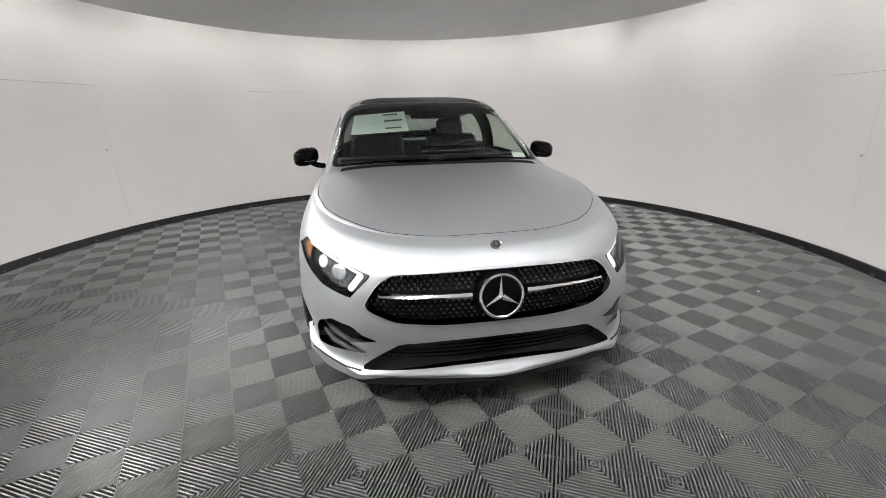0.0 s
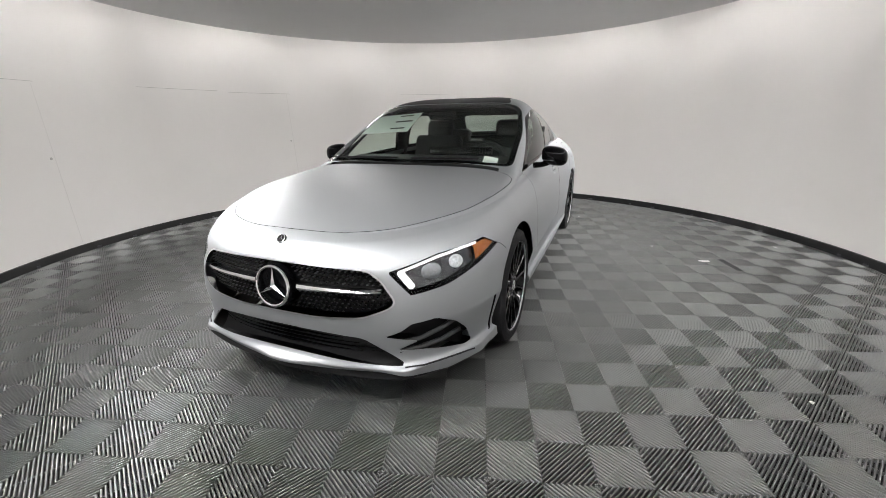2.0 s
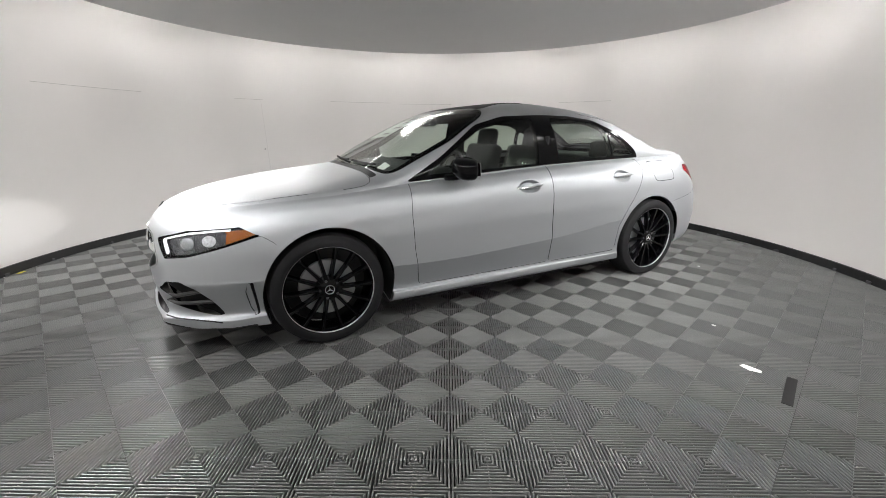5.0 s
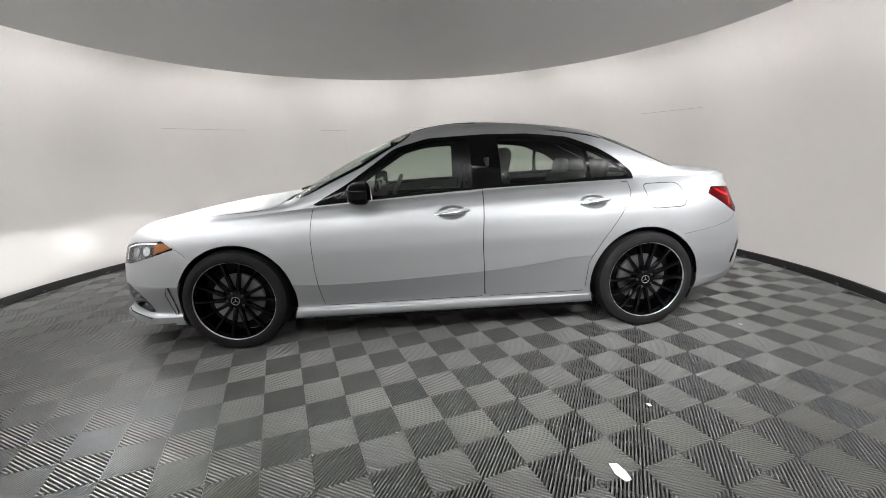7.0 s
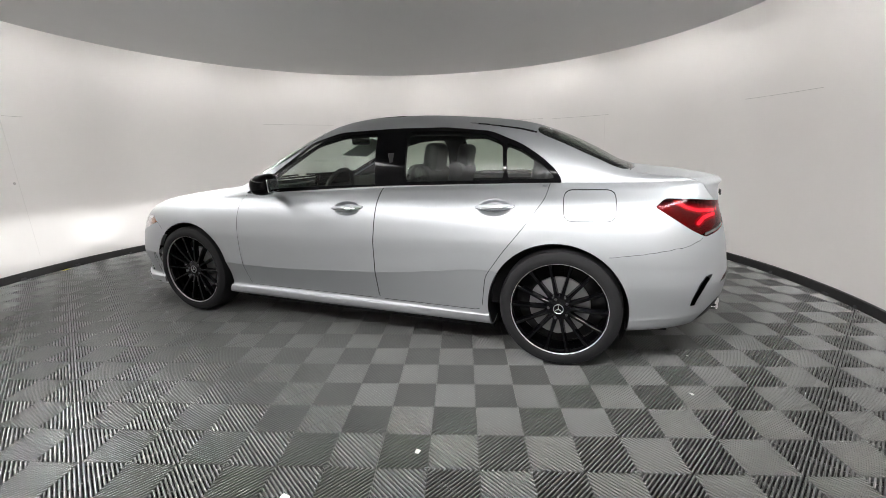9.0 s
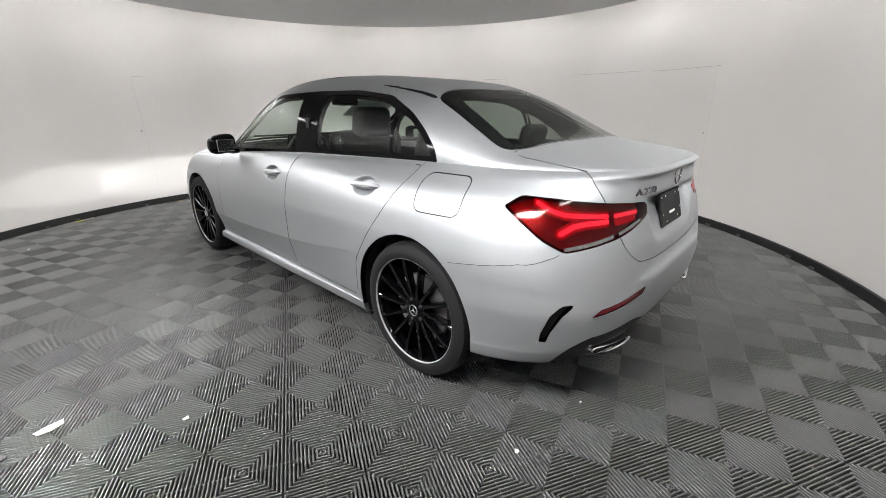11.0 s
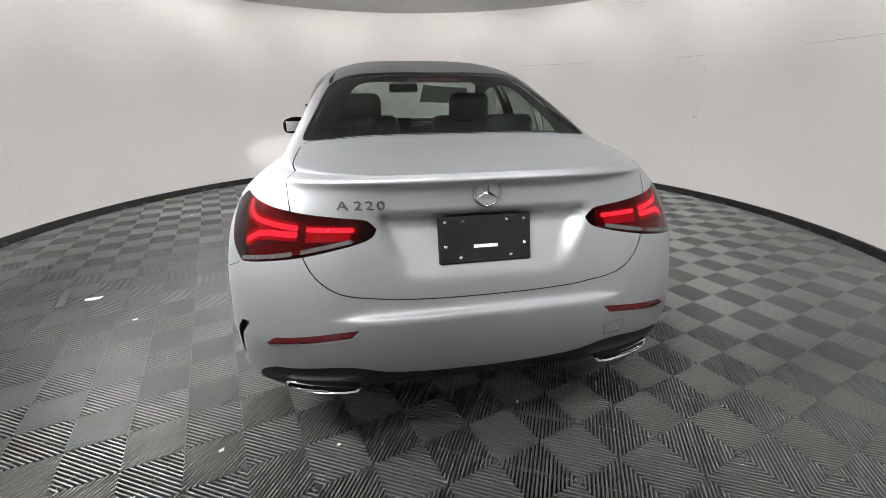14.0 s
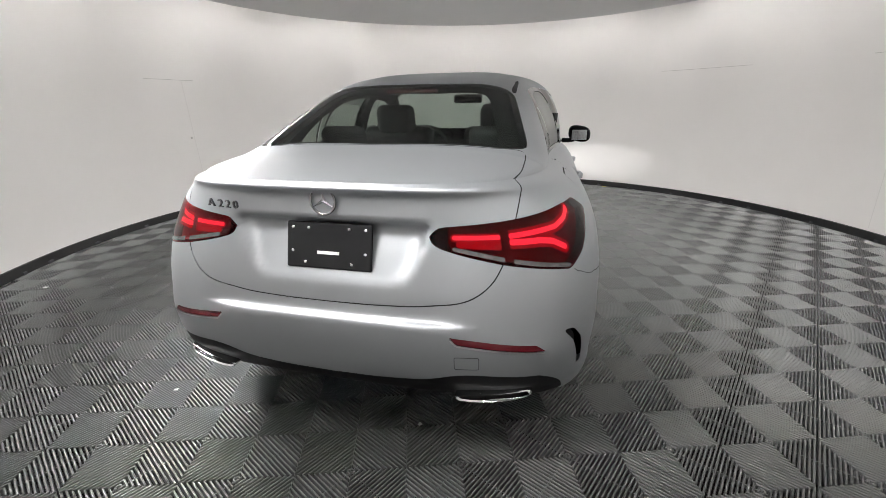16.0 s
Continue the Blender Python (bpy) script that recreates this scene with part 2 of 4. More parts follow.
def store_normals(bm):
    bm.normal_update()
    nl = bm.verts.layers.float_vector.new("n")
    for v in bm.verts:
        v[nl] = v.normal
    return bm


def mirrored(bm):
    """A copy on the other side of the car."""
    out = bm.copy()
    nl = out.verts.layers.float_vector.get("n")
    for v in out.verts:
        v.co.x = -v.co.x
        if nl:
            v[nl] = (-v[nl][0], v[nl][1], v[nl][2])
    for f in out.faces:
        f.normal_flip()
    return out


def both(bm, weld=True):
    """The half and its mirror image in one bmesh."""
    other = mirrored(bm)
    me = bpy.data.meshes.new("half")
    other.to_mesh(me)
    other.free()
    bm.from_mesh(me)
    bpy.data.meshes.remove(me)
    if weld:
        near = [v for v in bm.verts if abs(v.co.x) < 2e-4]
        bmesh.ops.remove_doubles(bm, verts=near, dist=4e-4)
    return bm


def spline(xs, ys):
    """A smooth curve through the pairs (monotone cubic steps)."""
    xs, ys = np.array(xs, float), np.array(ys, float)
    h, d = np.diff(xs), np.diff(ys) / np.diff(xs)
    m = np.r_[d[0], (d[1:] * h[:-1] + d[:-1] * h[1:]) / (h[:-1] + h[1:]), d[-1]]

    def at(x):
        x = min(max(x, xs[0]), xs[-1])
        i = min(int(np.searchsorted(xs, x, "right")) - 1, len(h) - 1)
        u = (x - xs[i]) / h[i]
        return float(ys[i] * (1 + 2 * u) * (1 - u) ** 2 + h[i] * m[i] * u * (1 - u) ** 2 + ys[i + 1] * u * u * (3 - 2 * u) + h[i] * m[i + 1] * u * u * (u - 1))

    return at


def tube(bm, path, r, sides=8, closed=False):
    """A round bar along a path."""
    pts = [Vector(p) for p in path]
    n = len(pts)
    rings = []
    for i, p in enumerate(pts):
        a = pts[(i - 1) % n] if closed or i else p
        b = pts[(i + 1) % n] if closed or i < n - 1 else p
        t = (b - a).normalized()
        u = t.orthogonal().normalized() if not rings else (u - t * u.dot(t)).normalized()
        w = t.cross(u)
        rings.append([bm.verts.new(p + (u * math.cos(2 * math.pi * k / sides) + w * math.sin(2 * math.pi * k / sides)) * r) for k in range(sides)])
    for a, b in list(zip(rings, rings[1:])) + ([(rings[-1], rings[0])] if closed else []):
        for k in range(sides):
            bm.faces.new((a[k], a[(k + 1) % sides], b[(k + 1) % sides], b[k]))
    if not closed:
        bm.faces.new(rings[0][::-1])
        bm.faces.new(rings[-1])
    bmesh.ops.recalc_face_normals(bm, faces=bm.faces)
    return bm


# ---- the booth ----
def ring(r0, z0, r1, z1, steps=180):
    """A closed band with a rectangular section round the booth's centre."""
    prof = [(r0, z0), (r1, z0), (r1, z1), (r0, z1), (r0, z0)]
    pts = [[(CX + r * math.cos(a), CY + r * math.sin(a), z) for r, z in prof] for a in [2 * math.pi * i / steps for i in range(steps + 1)]]
    bm = grid(pts)
    bmesh.ops.remove_doubles(bm, verts=bm.verts, dist=1e-5)
    bmesh.ops.recalc_face_normals(bm, faces=bm.faces)
    return bm


def build_booth():
    wall = part("wall_round", ring(R, -0.05, R + 0.12, H + 0.75), WALL)
    tagged(wall, "curved off-white painted wall of a round booth", "wall", kind="structure")
    for a0, a1, z in ((149.6, 163.0, 1.645), (165.2, 180.3, 1.658), (110.2, 122.4, 1.646), (-140.3, -123.6, 1.641), (-164.0, -157.9, 1.641), (-14.4, -5.4, 1.548), (-81.1, -78.3, 1.593)):
        n = 10
        turns = [radians(a0 + (a1 - a0) * i / n) for i in range(n + 1)]
        rows = [[(CX + r * math.cos(a), CY + r * math.sin(a), z + dz) for a in turns] for r, dz in ((R, -0.0025), (R - 0.0012, -0.0012), (R - 0.0012, 0.0012), (R, 0.0025))]
        part("panel_joint", grid(rows), SEAM, wall, "faint grey joint line in the wall")
    for a, z0, z1, dot in ((150.0, 0.20, 1.64, 0.97), (-164.0, 0.10, 1.62, 0.95), (-78.4, 0.20, 1.58, 0.95), (-12.6, 0.15, 1.54, 0.90)):
        rows = []
        for i in range(9):
            h, lean = z0 + (z1 - z0) * i / 8, radians(a + 0.8 * (i / 8 - 0.5))
            rows.append([(CX + r * math.cos(lean + da), CY + r * math.sin(lean + da), h) for r, da in ((R, -0.0012), (R - 0.0012, -0.0004), (R - 0.0012, 0.0004), (R, 0.0012))])
        part("panel_joint", grid(rows), SEAM_FAINT, wall, "faint upright joint line in the wall")
        plug = bmesh.new()
        bmesh.ops.create_cone(plug, cap_ends=True, segments=16, radius1=0.014, radius2=0.010, depth=0.006, matrix=Matrix.Translation((CX + (R - 0.002) * math.cos(radians(a + 0.6)), CY + (R - 0.002) * math.sin(radians(a + 0.6)), dot)) @ Matrix.Rotation(radians(a + 0.6), 4, "Z") @ Matrix.Rotation(-math.pi / 2, 4, "Y"))
        part("wall_plug", plug, SEAM, wall, "small grey plug in the wall", smooth=False)
    bm = bmesh.new()
    bmesh.ops.create_circle(bm, cap_ends=True, segments=180, radius=DISC, matrix=Matrix.Translation((CX, CY, H)))
    r = bmesh.ops.extrude_face_region(bm, geom=bm.faces[:])
    bmesh.ops.translate(bm, verts=[v for v in r["geom"] if isinstance(v, bmesh.types.BMVert)], vec=(0, 0, 0.08))
    bmesh.ops.recalc_face_normals(bm, faces=bm.faces)
    tagged(part("ceiling", bm, CEILING, smooth=False), "flat round grey-white ceiling of the booth", "ceiling", kind="structure")
    # Unseen cap, added to close the fill lamps' slot over the hung ceiling.
    bm = bmesh.new()
    bmesh.ops.create_circle(bm, cap_ends=True, segments=96, radius=R + 0.1, matrix=Matrix.Translation((CX, CY, H + 0.72)))
    tagged(part("lamp_slot_cap", bm, CEILING, smooth=False), "unseen white slab added above the hung ceiling to close the lamp slot", "ceiling", kind="structure")
    skirting = tagged(part("baseboard", ring(R - 0.025, 0.0, R - 0.002, 0.075), BASE, smooth=False), "black vinyl skirting round the foot of the wall", "skirting", kind="structure")
    chance = random.Random(5)
    for i in range(44):
        a = 2 * math.pi * (i + chance.uniform(-0.35, 0.35)) / 44
        clip = bmesh.new()
        box(clip, (0.012, 0.022 + chance.uniform(0, 0.03), 0.026), Matrix.Translation((CX + (R - 0.031) * math.cos(a), CY + (R - 0.031) * math.sin(a), 0.012)) @ Matrix.Rotation(a, 4, "Z"), 0.002, 1)
        part("skirting_clip", clip, IRON, skirting, "small grey clip at the foot of the skirting", smooth=False)
    bm = bmesh.new()
    bmesh.ops.create_circle(bm, cap_ends=True, segments=180, radius=R + 0.1, matrix=Matrix.Translation((CX, CY, -0.0202)))
    floor = part("floor", bm, PAN, smooth=False)
    tagged(floor, "dark grey floor of ribbed interlocking plastic tiles", "floor", kind="structure")
    return floor


CELL, TURN, OX, OY = 0.199, 17.6, 0.236, -0.105     # a cell's width, the grid's turn, its phase in cells


def tile_mesh():
    """A tile of two by two cells, each with raised ribs along one diagonal."""
    c, gap, n = CELL, 0.0008, 20
    verts, faces = [], []

    def bar(layers):
        """A closed-topped bar through outlines of one count of corners, from the foot up."""
        k, m = len(verts), len(layers[0][0])
        for poly, z in layers:
            verts.extend((x, y, z) for x, y in poly)
        for n in range(len(layers) - 1):
            for i in range(m):
                a, b = k + n * m + i, k + n * m + (i + 1) % m
                faces.append((a, b, b + m, a + m))
        faces.append(tuple(range(k + (len(layers) - 1) * m, k + len(layers) * m)))

    def strip(lo, hi, s):
        """The part of the unit cell with lo < u < hi, u along a diagonal."""
        out = []
        sq = [(0, 0), (1, 0), (1, 1), (0, 1)]
        poly = sq
        for bound, sign in ((lo, 1), (hi, -1)):
            nxt = []
            for i, p in enumerate(poly):
                q = poly[(i + 1) % len(poly)]
                fp, fq = (sign * (p[0] + p[1] - bound) for p in (p, q))
                if fp >= 0:
                    nxt.append(p)
                if fp * fq < 0:
                    k = fp / (fp - fq)
                    nxt.append((p[0] + (q[0] - p[0]) * k, p[1] + (q[1] - p[1]) * k))
            poly = nxt
        return [((x if s else 1 - x), y) for x, y in (poly if s else poly[::-1])]

    for i in range(2):
        for j in range(2):
            place = lambda poly: [((i - 1) * c + gap + x * (c - 2 * gap), (j - 1) * c + gap + y * (c - 2 * gap)) for x, y in poly]
            way = (i + j + 1) % 2
            for k in range(n):
                bar([(place(strip(2 * (k + 0.5 - w) / n, 2 * (k + 0.5 + w) / n, way)), z) for w, z in ((0.30, -0.020), (0.27, -0.004), (0.21, -0.001), (0.13, 0.0))])
            bar([(place(strip(0.982, 1.018, 1 - way)), z) for z in (-0.020, -0.005)])
    me = bpy.data.meshes.new("tile")
    me.from_pydata(verts, [], faces)
    me.materials.append(RIB)
    return me


def lay_tiles(floor):
    me = tile_mesh()
    a = radians(TURN)
    s = 2 * CELL
    for i in range(-24, 25):
        for j in range(-24, 25):
            u, v = (i + OX / 2) * s, (j + OY / 2) * s
            x, y = u * math.cos(a) - v * math.sin(a), u * math.sin(a) + v * math.cos(a)
            if math.hypot(x - CX, y - CY) < R + 0.12:
                t = new("tile", me)
                t.parent = floor
                t.matrix_basis = pose(x, y, 0, 0, 0, TURN)


# ---- the car: it faces -y, its left side is +x ----
YA, YB = -1.30, 1.35                                  # where the nose and the tail begin to turn in
LV_W = (0.70, 0.82, 0.872, 0.876, 0.852, 0.891, 0.895, 0.893, 0.893, 0.890, 0.876, 0.852, 0.820, 0.800, 0.772)          # half width by level
NOSE_W = LV_W[:12] + (0.828, 0.816, 0.800)          # the wings stand squarer ahead of the doors
LV_Z = (0.20, 0.188, 0.200, 0.248, 0.272, 0.440, 0.468, 0.555, 0.62, 0.68, 0.78, 0.86, 0.91, 0.93, 0.945)                # height, mid car
NOSE_Z = (0.150, 0.165, 0.204, 0.214, 0.262, 0.40, 0.46, 0.51, 0.555, 0.60, 0.665, 0.715, 0.752, 0.768, 0.782)
NOSE_Y = (-2.10, -2.28, -2.322, -2.325, -2.286, -2.292, -2.298, -2.301, -2.301, -2.299, -2.284, -2.256, -2.222, -2.198, -2.17)
TAIL_W = (0.70, 0.80, 0.86, 0.875, 0.875, 0.885, 0.887, 0.885, 0.884, 0.878, 0.856, 0.808, 0.738, 0.702, 0.662)
TAIL_Z = (0.30, 0.28, 0.31, 0.37, 0.42, 0.50, 0.565, 0.600, 0.622, 0.70, 0.80, 0.90, 0.975, 1.006, 1.024)
TAIL_Y = (2.00, 2.08, 2.16, 2.205, 2.225, 2.237, 2.241, 2.238, 2.214, 2.205, 2.188, 2.172, 2.172, 2.192, 2.178)
belt = spline((-1.3, -0.95, -0.83, -0.085, 0.3, 1.35), (0.865, 0.895, 0.905, 0.95, 0.972, 1.005))
hood_z = spline((-2.17, -2.0, -1.6, -1.3, -1.02), (0.782, 0.822, 0.892, 0.930, 0.966))
CAB = 1.74                                            # where the rear window meets the boot
roof_z = spline((-1.02, -0.8, -0.5, -0.2, 0.05, 0.35, 0.65, 0.9, 1.08, 1.3, 1.5, 1.68, CAB), (0.966, 1.088, 1.245, 1.370, 1.420, 1.437, 1.420, 1.396, 1.368, 1.296, 1.202, 1.107, 1.088))
deck_z = spline((CAB, 1.9, 2.06, 2.165), (1.088, 1.066, 1.045, 1.024))
SUB = 6
crease_rise = spline((-1.3, -0.9, 0.0, 0.36, 0.62, 0.9, 1.2, 1.35), (0.0, -0.030, -0.012, 0.008, 0.030, 0.062, 0.035, 0.0))    # the door crease climbs towards the rear wheel


def levels(values):
    """The level table, smoothed to SUB steps a level."""
    f = spline(range(len(values)), values)
    return [f(i / SUB) for i in range((len(values) - 1) * SUB + 1)]


def corner(w, length, p, q, steps):
    """A quarter of a rounded plan outline from the side (w, 0) to the middle (0, length), in even steps."""
    a = [math.pi / 2 * (i / 400) for i in range(401)]
    pts = np.array([(w * max(0.0, math.cos(t)) ** (2 / q), abs(length) * math.sin(t) ** (2 / p)) for t in a])
    pts[-1, 0] = 0.0
    far = np.r_[0, np.cumsum(np.hypot(*np.diff(pts, axis=0).T))]
    at = np.linspace(0, far[-1], steps + 1)
    return list(zip(np.interp(at, far, pts[:, 0]), np.interp(at, far, pts[:, 1])))


LIP_PLAN = ((0.872, -1.30), (0.866, -1.65), (0.832, -1.89), (0.74, -2.055), (0.612, -2.205), (0.585, -2.224), (0.30, -2.286), (0.06, -2.326), (0.0, -2.328))


def lip_corner(steps):
    """The front lip's plan outline, with its blunt corners, from the side to the middle in even steps."""
    p = np.array(LIP_PLAN)
    far = np.r_[0, np.cumsum(np.hypot(*np.diff(p, axis=0).T))]
    at = np.linspace(0, far[-1], steps + 1)
    return list(zip(np.interp(at, far, p[:, 0]), YA - np.interp(at, far, p[:, 1])))


PLATE_DISH = ((-0.34, 0.96), (0.34, 0.96), (0.33, 0.86), (0.275, 0.735), (0.22, 0.70), (-0.22, 0.70), (-0.275, 0.735), (-0.33, 0.86))


def shell_rows():
    w, nw, z, nz, ny, tw, tz, ty = map(levels, (LV_W, NOSE_W, LV_Z, NOSE_Z, NOSE_Y, TAIL_W, TAIL_Z, TAIL_Y))
    dish = sdf(PLATE_DISH)
    hold = levels((0, 0, 0, 0, 0.15, 1.0, 1.0, 0.75, 0.45, 0.2, 0, 0, 0, 0, 0))
    rows = []
    for k in range(len(w)):
        v = k / (len(w) - 1)
        row = []
        pf, qf = 3.5 - 1.4 * v, 3.5 - 1.1 * v
        pr, qr = 4.2 - 0.9 * v ** 1.5, 4.2 - 0.7 * v ** 1.5
        side = lambda y: z[k] + max(0.0, (z[k] - 0.45) / 0.495) * (belt(y) - 0.945) + crease_rise(y) * hold[k]
        lip = min(1.0, max(0.0, k / SUB - 0.6, 0.0)) * min(1.0, max(0.0, (3.7 - k / SUB) / 0.6))
        for (x, y), (lx, ly) in list(zip(corner(nw[k], ny[k] - YA, pf, qf, 80), lip_corner(80)))[:0:-1]:         # nose, from the middle outwards
            u = y / abs(ny[k] - YA)
            x, y = x + (lx - x) * lip, y + (ly - y) * lip
            row.append((x, YA - y, side(YA) + (nz[k] - side(YA)) * u ** 1.3))
        for i in range(105):
            y = YA + (YB - YA) * i / 105
            k2 = max(0.0, (y + 0.3) / 1.65)
            k3 = max(0.0, 1 - (y - YA) / 0.5)
            row.append((w[k] + (tw[k] - w[k]) * k2 * k2 * (3 - 2 * k2) + (nw[k] - w[k]) * k3 * k3 * (3 - 2 * k3), y, side(y)))
        for x, y in corner(tw[k], ty[k] - YB, pr, qr, 84):               # tail
            u = y / (ty[k] - YB)
            h = side(YB) + (tz[k] - side(YB)) * u ** (0.8 + 0.5 * v)
            d = min(1.0, max(0.0, -dish(x, h) / 0.036)) if x < 0.45 else 0.0
            fall = min(1.0, max(0.0, (h - 0.70) / 0.16))
            d = min(d, max(0.0, (0.906 - h) / 0.014))
            rise = min(1.0, max(0.0, (x - 0.34) / 0.16))
            rise = rise * rise * (3 - 2 * rise)
            if 5 * SUB < k < 11 * SUB:
                y += rise * (2.238 - 0.072 * (max(0.0, h - 0.47) / 0.43) ** 2 - ty[k]) * min(1.0, k / SUB - 5, 11 - k / SUB)
            row.append((x, YB + y - 0.046 * d * d * (3 - 2 * d) * fall, h))
        rows.append(row)
    return rows


def even(points, steps):
    """A line of points laid out anew in even steps along its length."""
    p = np.array(points)
    far = np.r_[0, np.cumsum(np.sqrt((np.diff(p, axis=0) ** 2).sum(1)))]
    at = np.linspace(0, far[-1], steps + 1)
    return [tuple(float(np.interp(k, far, p[:, n])) for n in range(3)) for k in at]


def build_skins():
    rows = shell_rows()
    lower = store_normals(grid(rows))
    top = rows[-1]
    ys, xs, zs = (np.array([p[n] for p in top]) for n in (1, 0, 2))
    edge = lambda y: (float(np.interp(y, ys, xs)), float(np.interp(y, ys, zs)))
    upper = []
    lim = lambda y: min(max(y, ys[0]), ys[-1])
    stations = [p[1] for p in top if p[1] < -1.02] + [-1.02 + (CAB + 1.02) * i / 115 for i in range(116)] + [p[1] for p in top if p[1] > CAB]
    for y in stations:
        xt, zt = edge(y)
        row = []
        for i in range(241):
            f = i / 240
            if -1.02 < y < CAB:
                k = min(1.0, (y + 1.02) / 0.30, (CAB - y) / 0.14)
                k = k * k * (3 - 2 * k)
                b = min(1.0, max(0.0, (y + 0.12) / 0.55))
                b = b * b * (3 - 2 * b)
                n, m = 3.6 + 3.8 * k - b * (0.5 + 2.8 * k), 2.0 - 0.28 * k + 0.05 * b
                a = math.pi / 2 * f
                x, h = math.cos(a) ** (2 / n) if i < 240 else 0.0, math.sin(a) ** (2 / m)
                row.append((xt * x, y, zt + (roof_z(y) - zt) * h))
            else:
                zc = hood_z(y) if y < 0 else deck_z(y)
                a = math.pi / 2 * f
                x = math.cos(a) ** (2 / (4.0 if y < 0 else 3.0)) if i < 240 else 0.0
                row.append((xt * x, y, zt + (max(zc, zt) - zt) * math.sin(a) ** 1.0))
        upper.append(even(row, 52))
    return lower, store_normals(grid(upper, flip=True))


def wrap(c):
    """Distance along the car round its corners, from the nose (below -1.3) to the tail (above 1.35), and the height."""
    x = abs(c.x)
    if c.y < YA:
        return YA - 0.9 * math.atan2(YA - c.y, x), c.z
    if c.y > YB:
        return YB + 0.9 * math.atan2(c.y - YB, x), c.z
    return c.y, c.z


HUB_Y, HUB_Z, TYRE_R = 1.3645, 0.333, 0.333


def build_wheel(parent, m):
    """Tyre, machined lip, slim black spokes, cap and brake behind; outer face towards +x."""
    prof = [(0.256, -0.105), (0.266, -0.112), (0.295, -0.113), (0.322, -0.098), (0.331, -0.07), (0.333, 0.0), (0.331, 0.07), (0.322, 0.098), (0.295, 0.113), (0.266, 0.112), (0.257, 0.105)]
    barrel = part("wheel", revolve([(0.258, -0.10), (0.247, -0.08), (0.243, 0.0), (0.247, 0.085), (0.256, 0.10)], 64), RIM_BLACK, parent, "black alloy wheel with thin silver lip and low tyre")
    barrel.matrix_basis = m
    part("tyre", revolve(prof, 72), RUBBER, barrel, "black rubber tyre")
    part("rim_lip", revolve([(0.2570, 0.098), (0.2576, 0.106), (0.2596, 0.1075), (0.2604, 0.10)], 72), RIM_LIP, barrel, "machined silver rim edge")
    for i in range(14):
        a = 2 * math.pi * i / 14
        sp = bmesh.new()
        rows = []
        for r, w, x in ((0.045, 0.0105, 0.080), (0.10, 0.0085, 0.089), (0.17, 0.0075, 0.094), (0.225, 0.0085, 0.097), (0.256, 0.012, 0.098)):
            rows.append([Matrix.Rotation(a, 3, "X") @ Vector((x + d, r, e * w)) for e, d in ((-1.5, -0.035), (-1.0, -0.004), (-0.6, 0), (0.6, 0), (1.0, -0.004), (1.5, -0.035))])
        sp = grid(rows)
        bmesh.ops.recalc_face_normals(sp, faces=sp.faces)
        part("spoke", sp, RIM_BLACK, barrel, smooth=False)
    part("hub", revolve([(0.0, 0.088), (0.032, 0.088), (0.045, 0.084), (0.066, 0.080), (0.074, 0.06), (0.076, 0.03)], 40), RIM_BLACK, barrel)
    part("brake_disc", revolve([(0.06, 0.035), (0.165, 0.035), (0.167, 0.015), (0.06, 0.015)], 48), DISC_STEEL, barrel, "grey cast-iron brake disc")
    part("wheel_back", revolve([(0.0, -0.05), (0.2425, -0.05)], 48), MATT_BLACK, barrel)
    cap = emblem(0.026, 0.0022)
    cap.transform(Matrix.Translation((0.0905, 0, 0)) @ Matrix.Rotation(math.pi / 2, 4, "Y") @ Matrix.Rotation(math.pi / 2, 4, "Z"))
    part("hub_cap", cap, SATIN, barrel, "small silver emblem on the hub")
    for i in range(5):
        nuts = bmesh.new()
        a = 2 * math.pi * (i + 0.5) / 5
        bmesh.ops.create_cone(nuts, cap_ends=True, segments=6, radius1=0.009, radius2=0.007, depth=0.012,
                              matrix=Matrix.Translation((0.084, 0.054 * math.cos(a), 0.054 * math.sin(a))) @ Matrix.Rotation(math.pi / 2, 4, "Y"))
        part("wheel_bolt", nuts, IRON, barrel, smooth=False)
    return barrel


def emblem(r, t):
    """A ring with a three-armed star, facing +z, of radius r and bar half-thickness t."""
    bm = bmesh.new()
    tube(bm, [(r * math.cos(2 * math.pi * i / 40), r * math.sin(2 * math.pi * i / 40), 0) for i in range(40)], t, 8, True)
    for k in range(3):
        a = math.pi / 2 + 2 * math.pi * k / 3
        w = 0.145 * r
        c = bm.verts.new((0, 0, 1.6 * t))
        tip = bm.verts.new((0.97 * r * math.cos(a), 0.97 * r * math.sin(a), 0))
        l, q = (bm.verts.new((w * math.cos(a + s), w * math.sin(a + s), 0)) for s in (math.pi / 3, -math.pi / 3))
        bm.faces.new((c, l, tip))
        bm.faces.new((c, tip, q))
    bmesh.ops.recalc_face_normals(bm, faces=bm.faces)
    return bm


def arch(y0):
    return lambda c: (math.hypot(c.y - 0.986 * y0, c.z - 0.328) - 0.374) if c.x > 0.3 else 1.0


def polyline(points):
    """Distance from an open line in the plane."""
    p = np.array(points, float)
    a, e = p[:-1], np.diff(p, axis=0)
    ee = (e * e).sum(1) + 1e-12

    def far(u, v):
        w = np.array([u, v]) - a
        k = np.clip((w * e).sum(1) / ee, 0, 1)
        d = w - e * k[:, None]
        return float(np.sqrt((d * d).sum(1).min()))

    return far


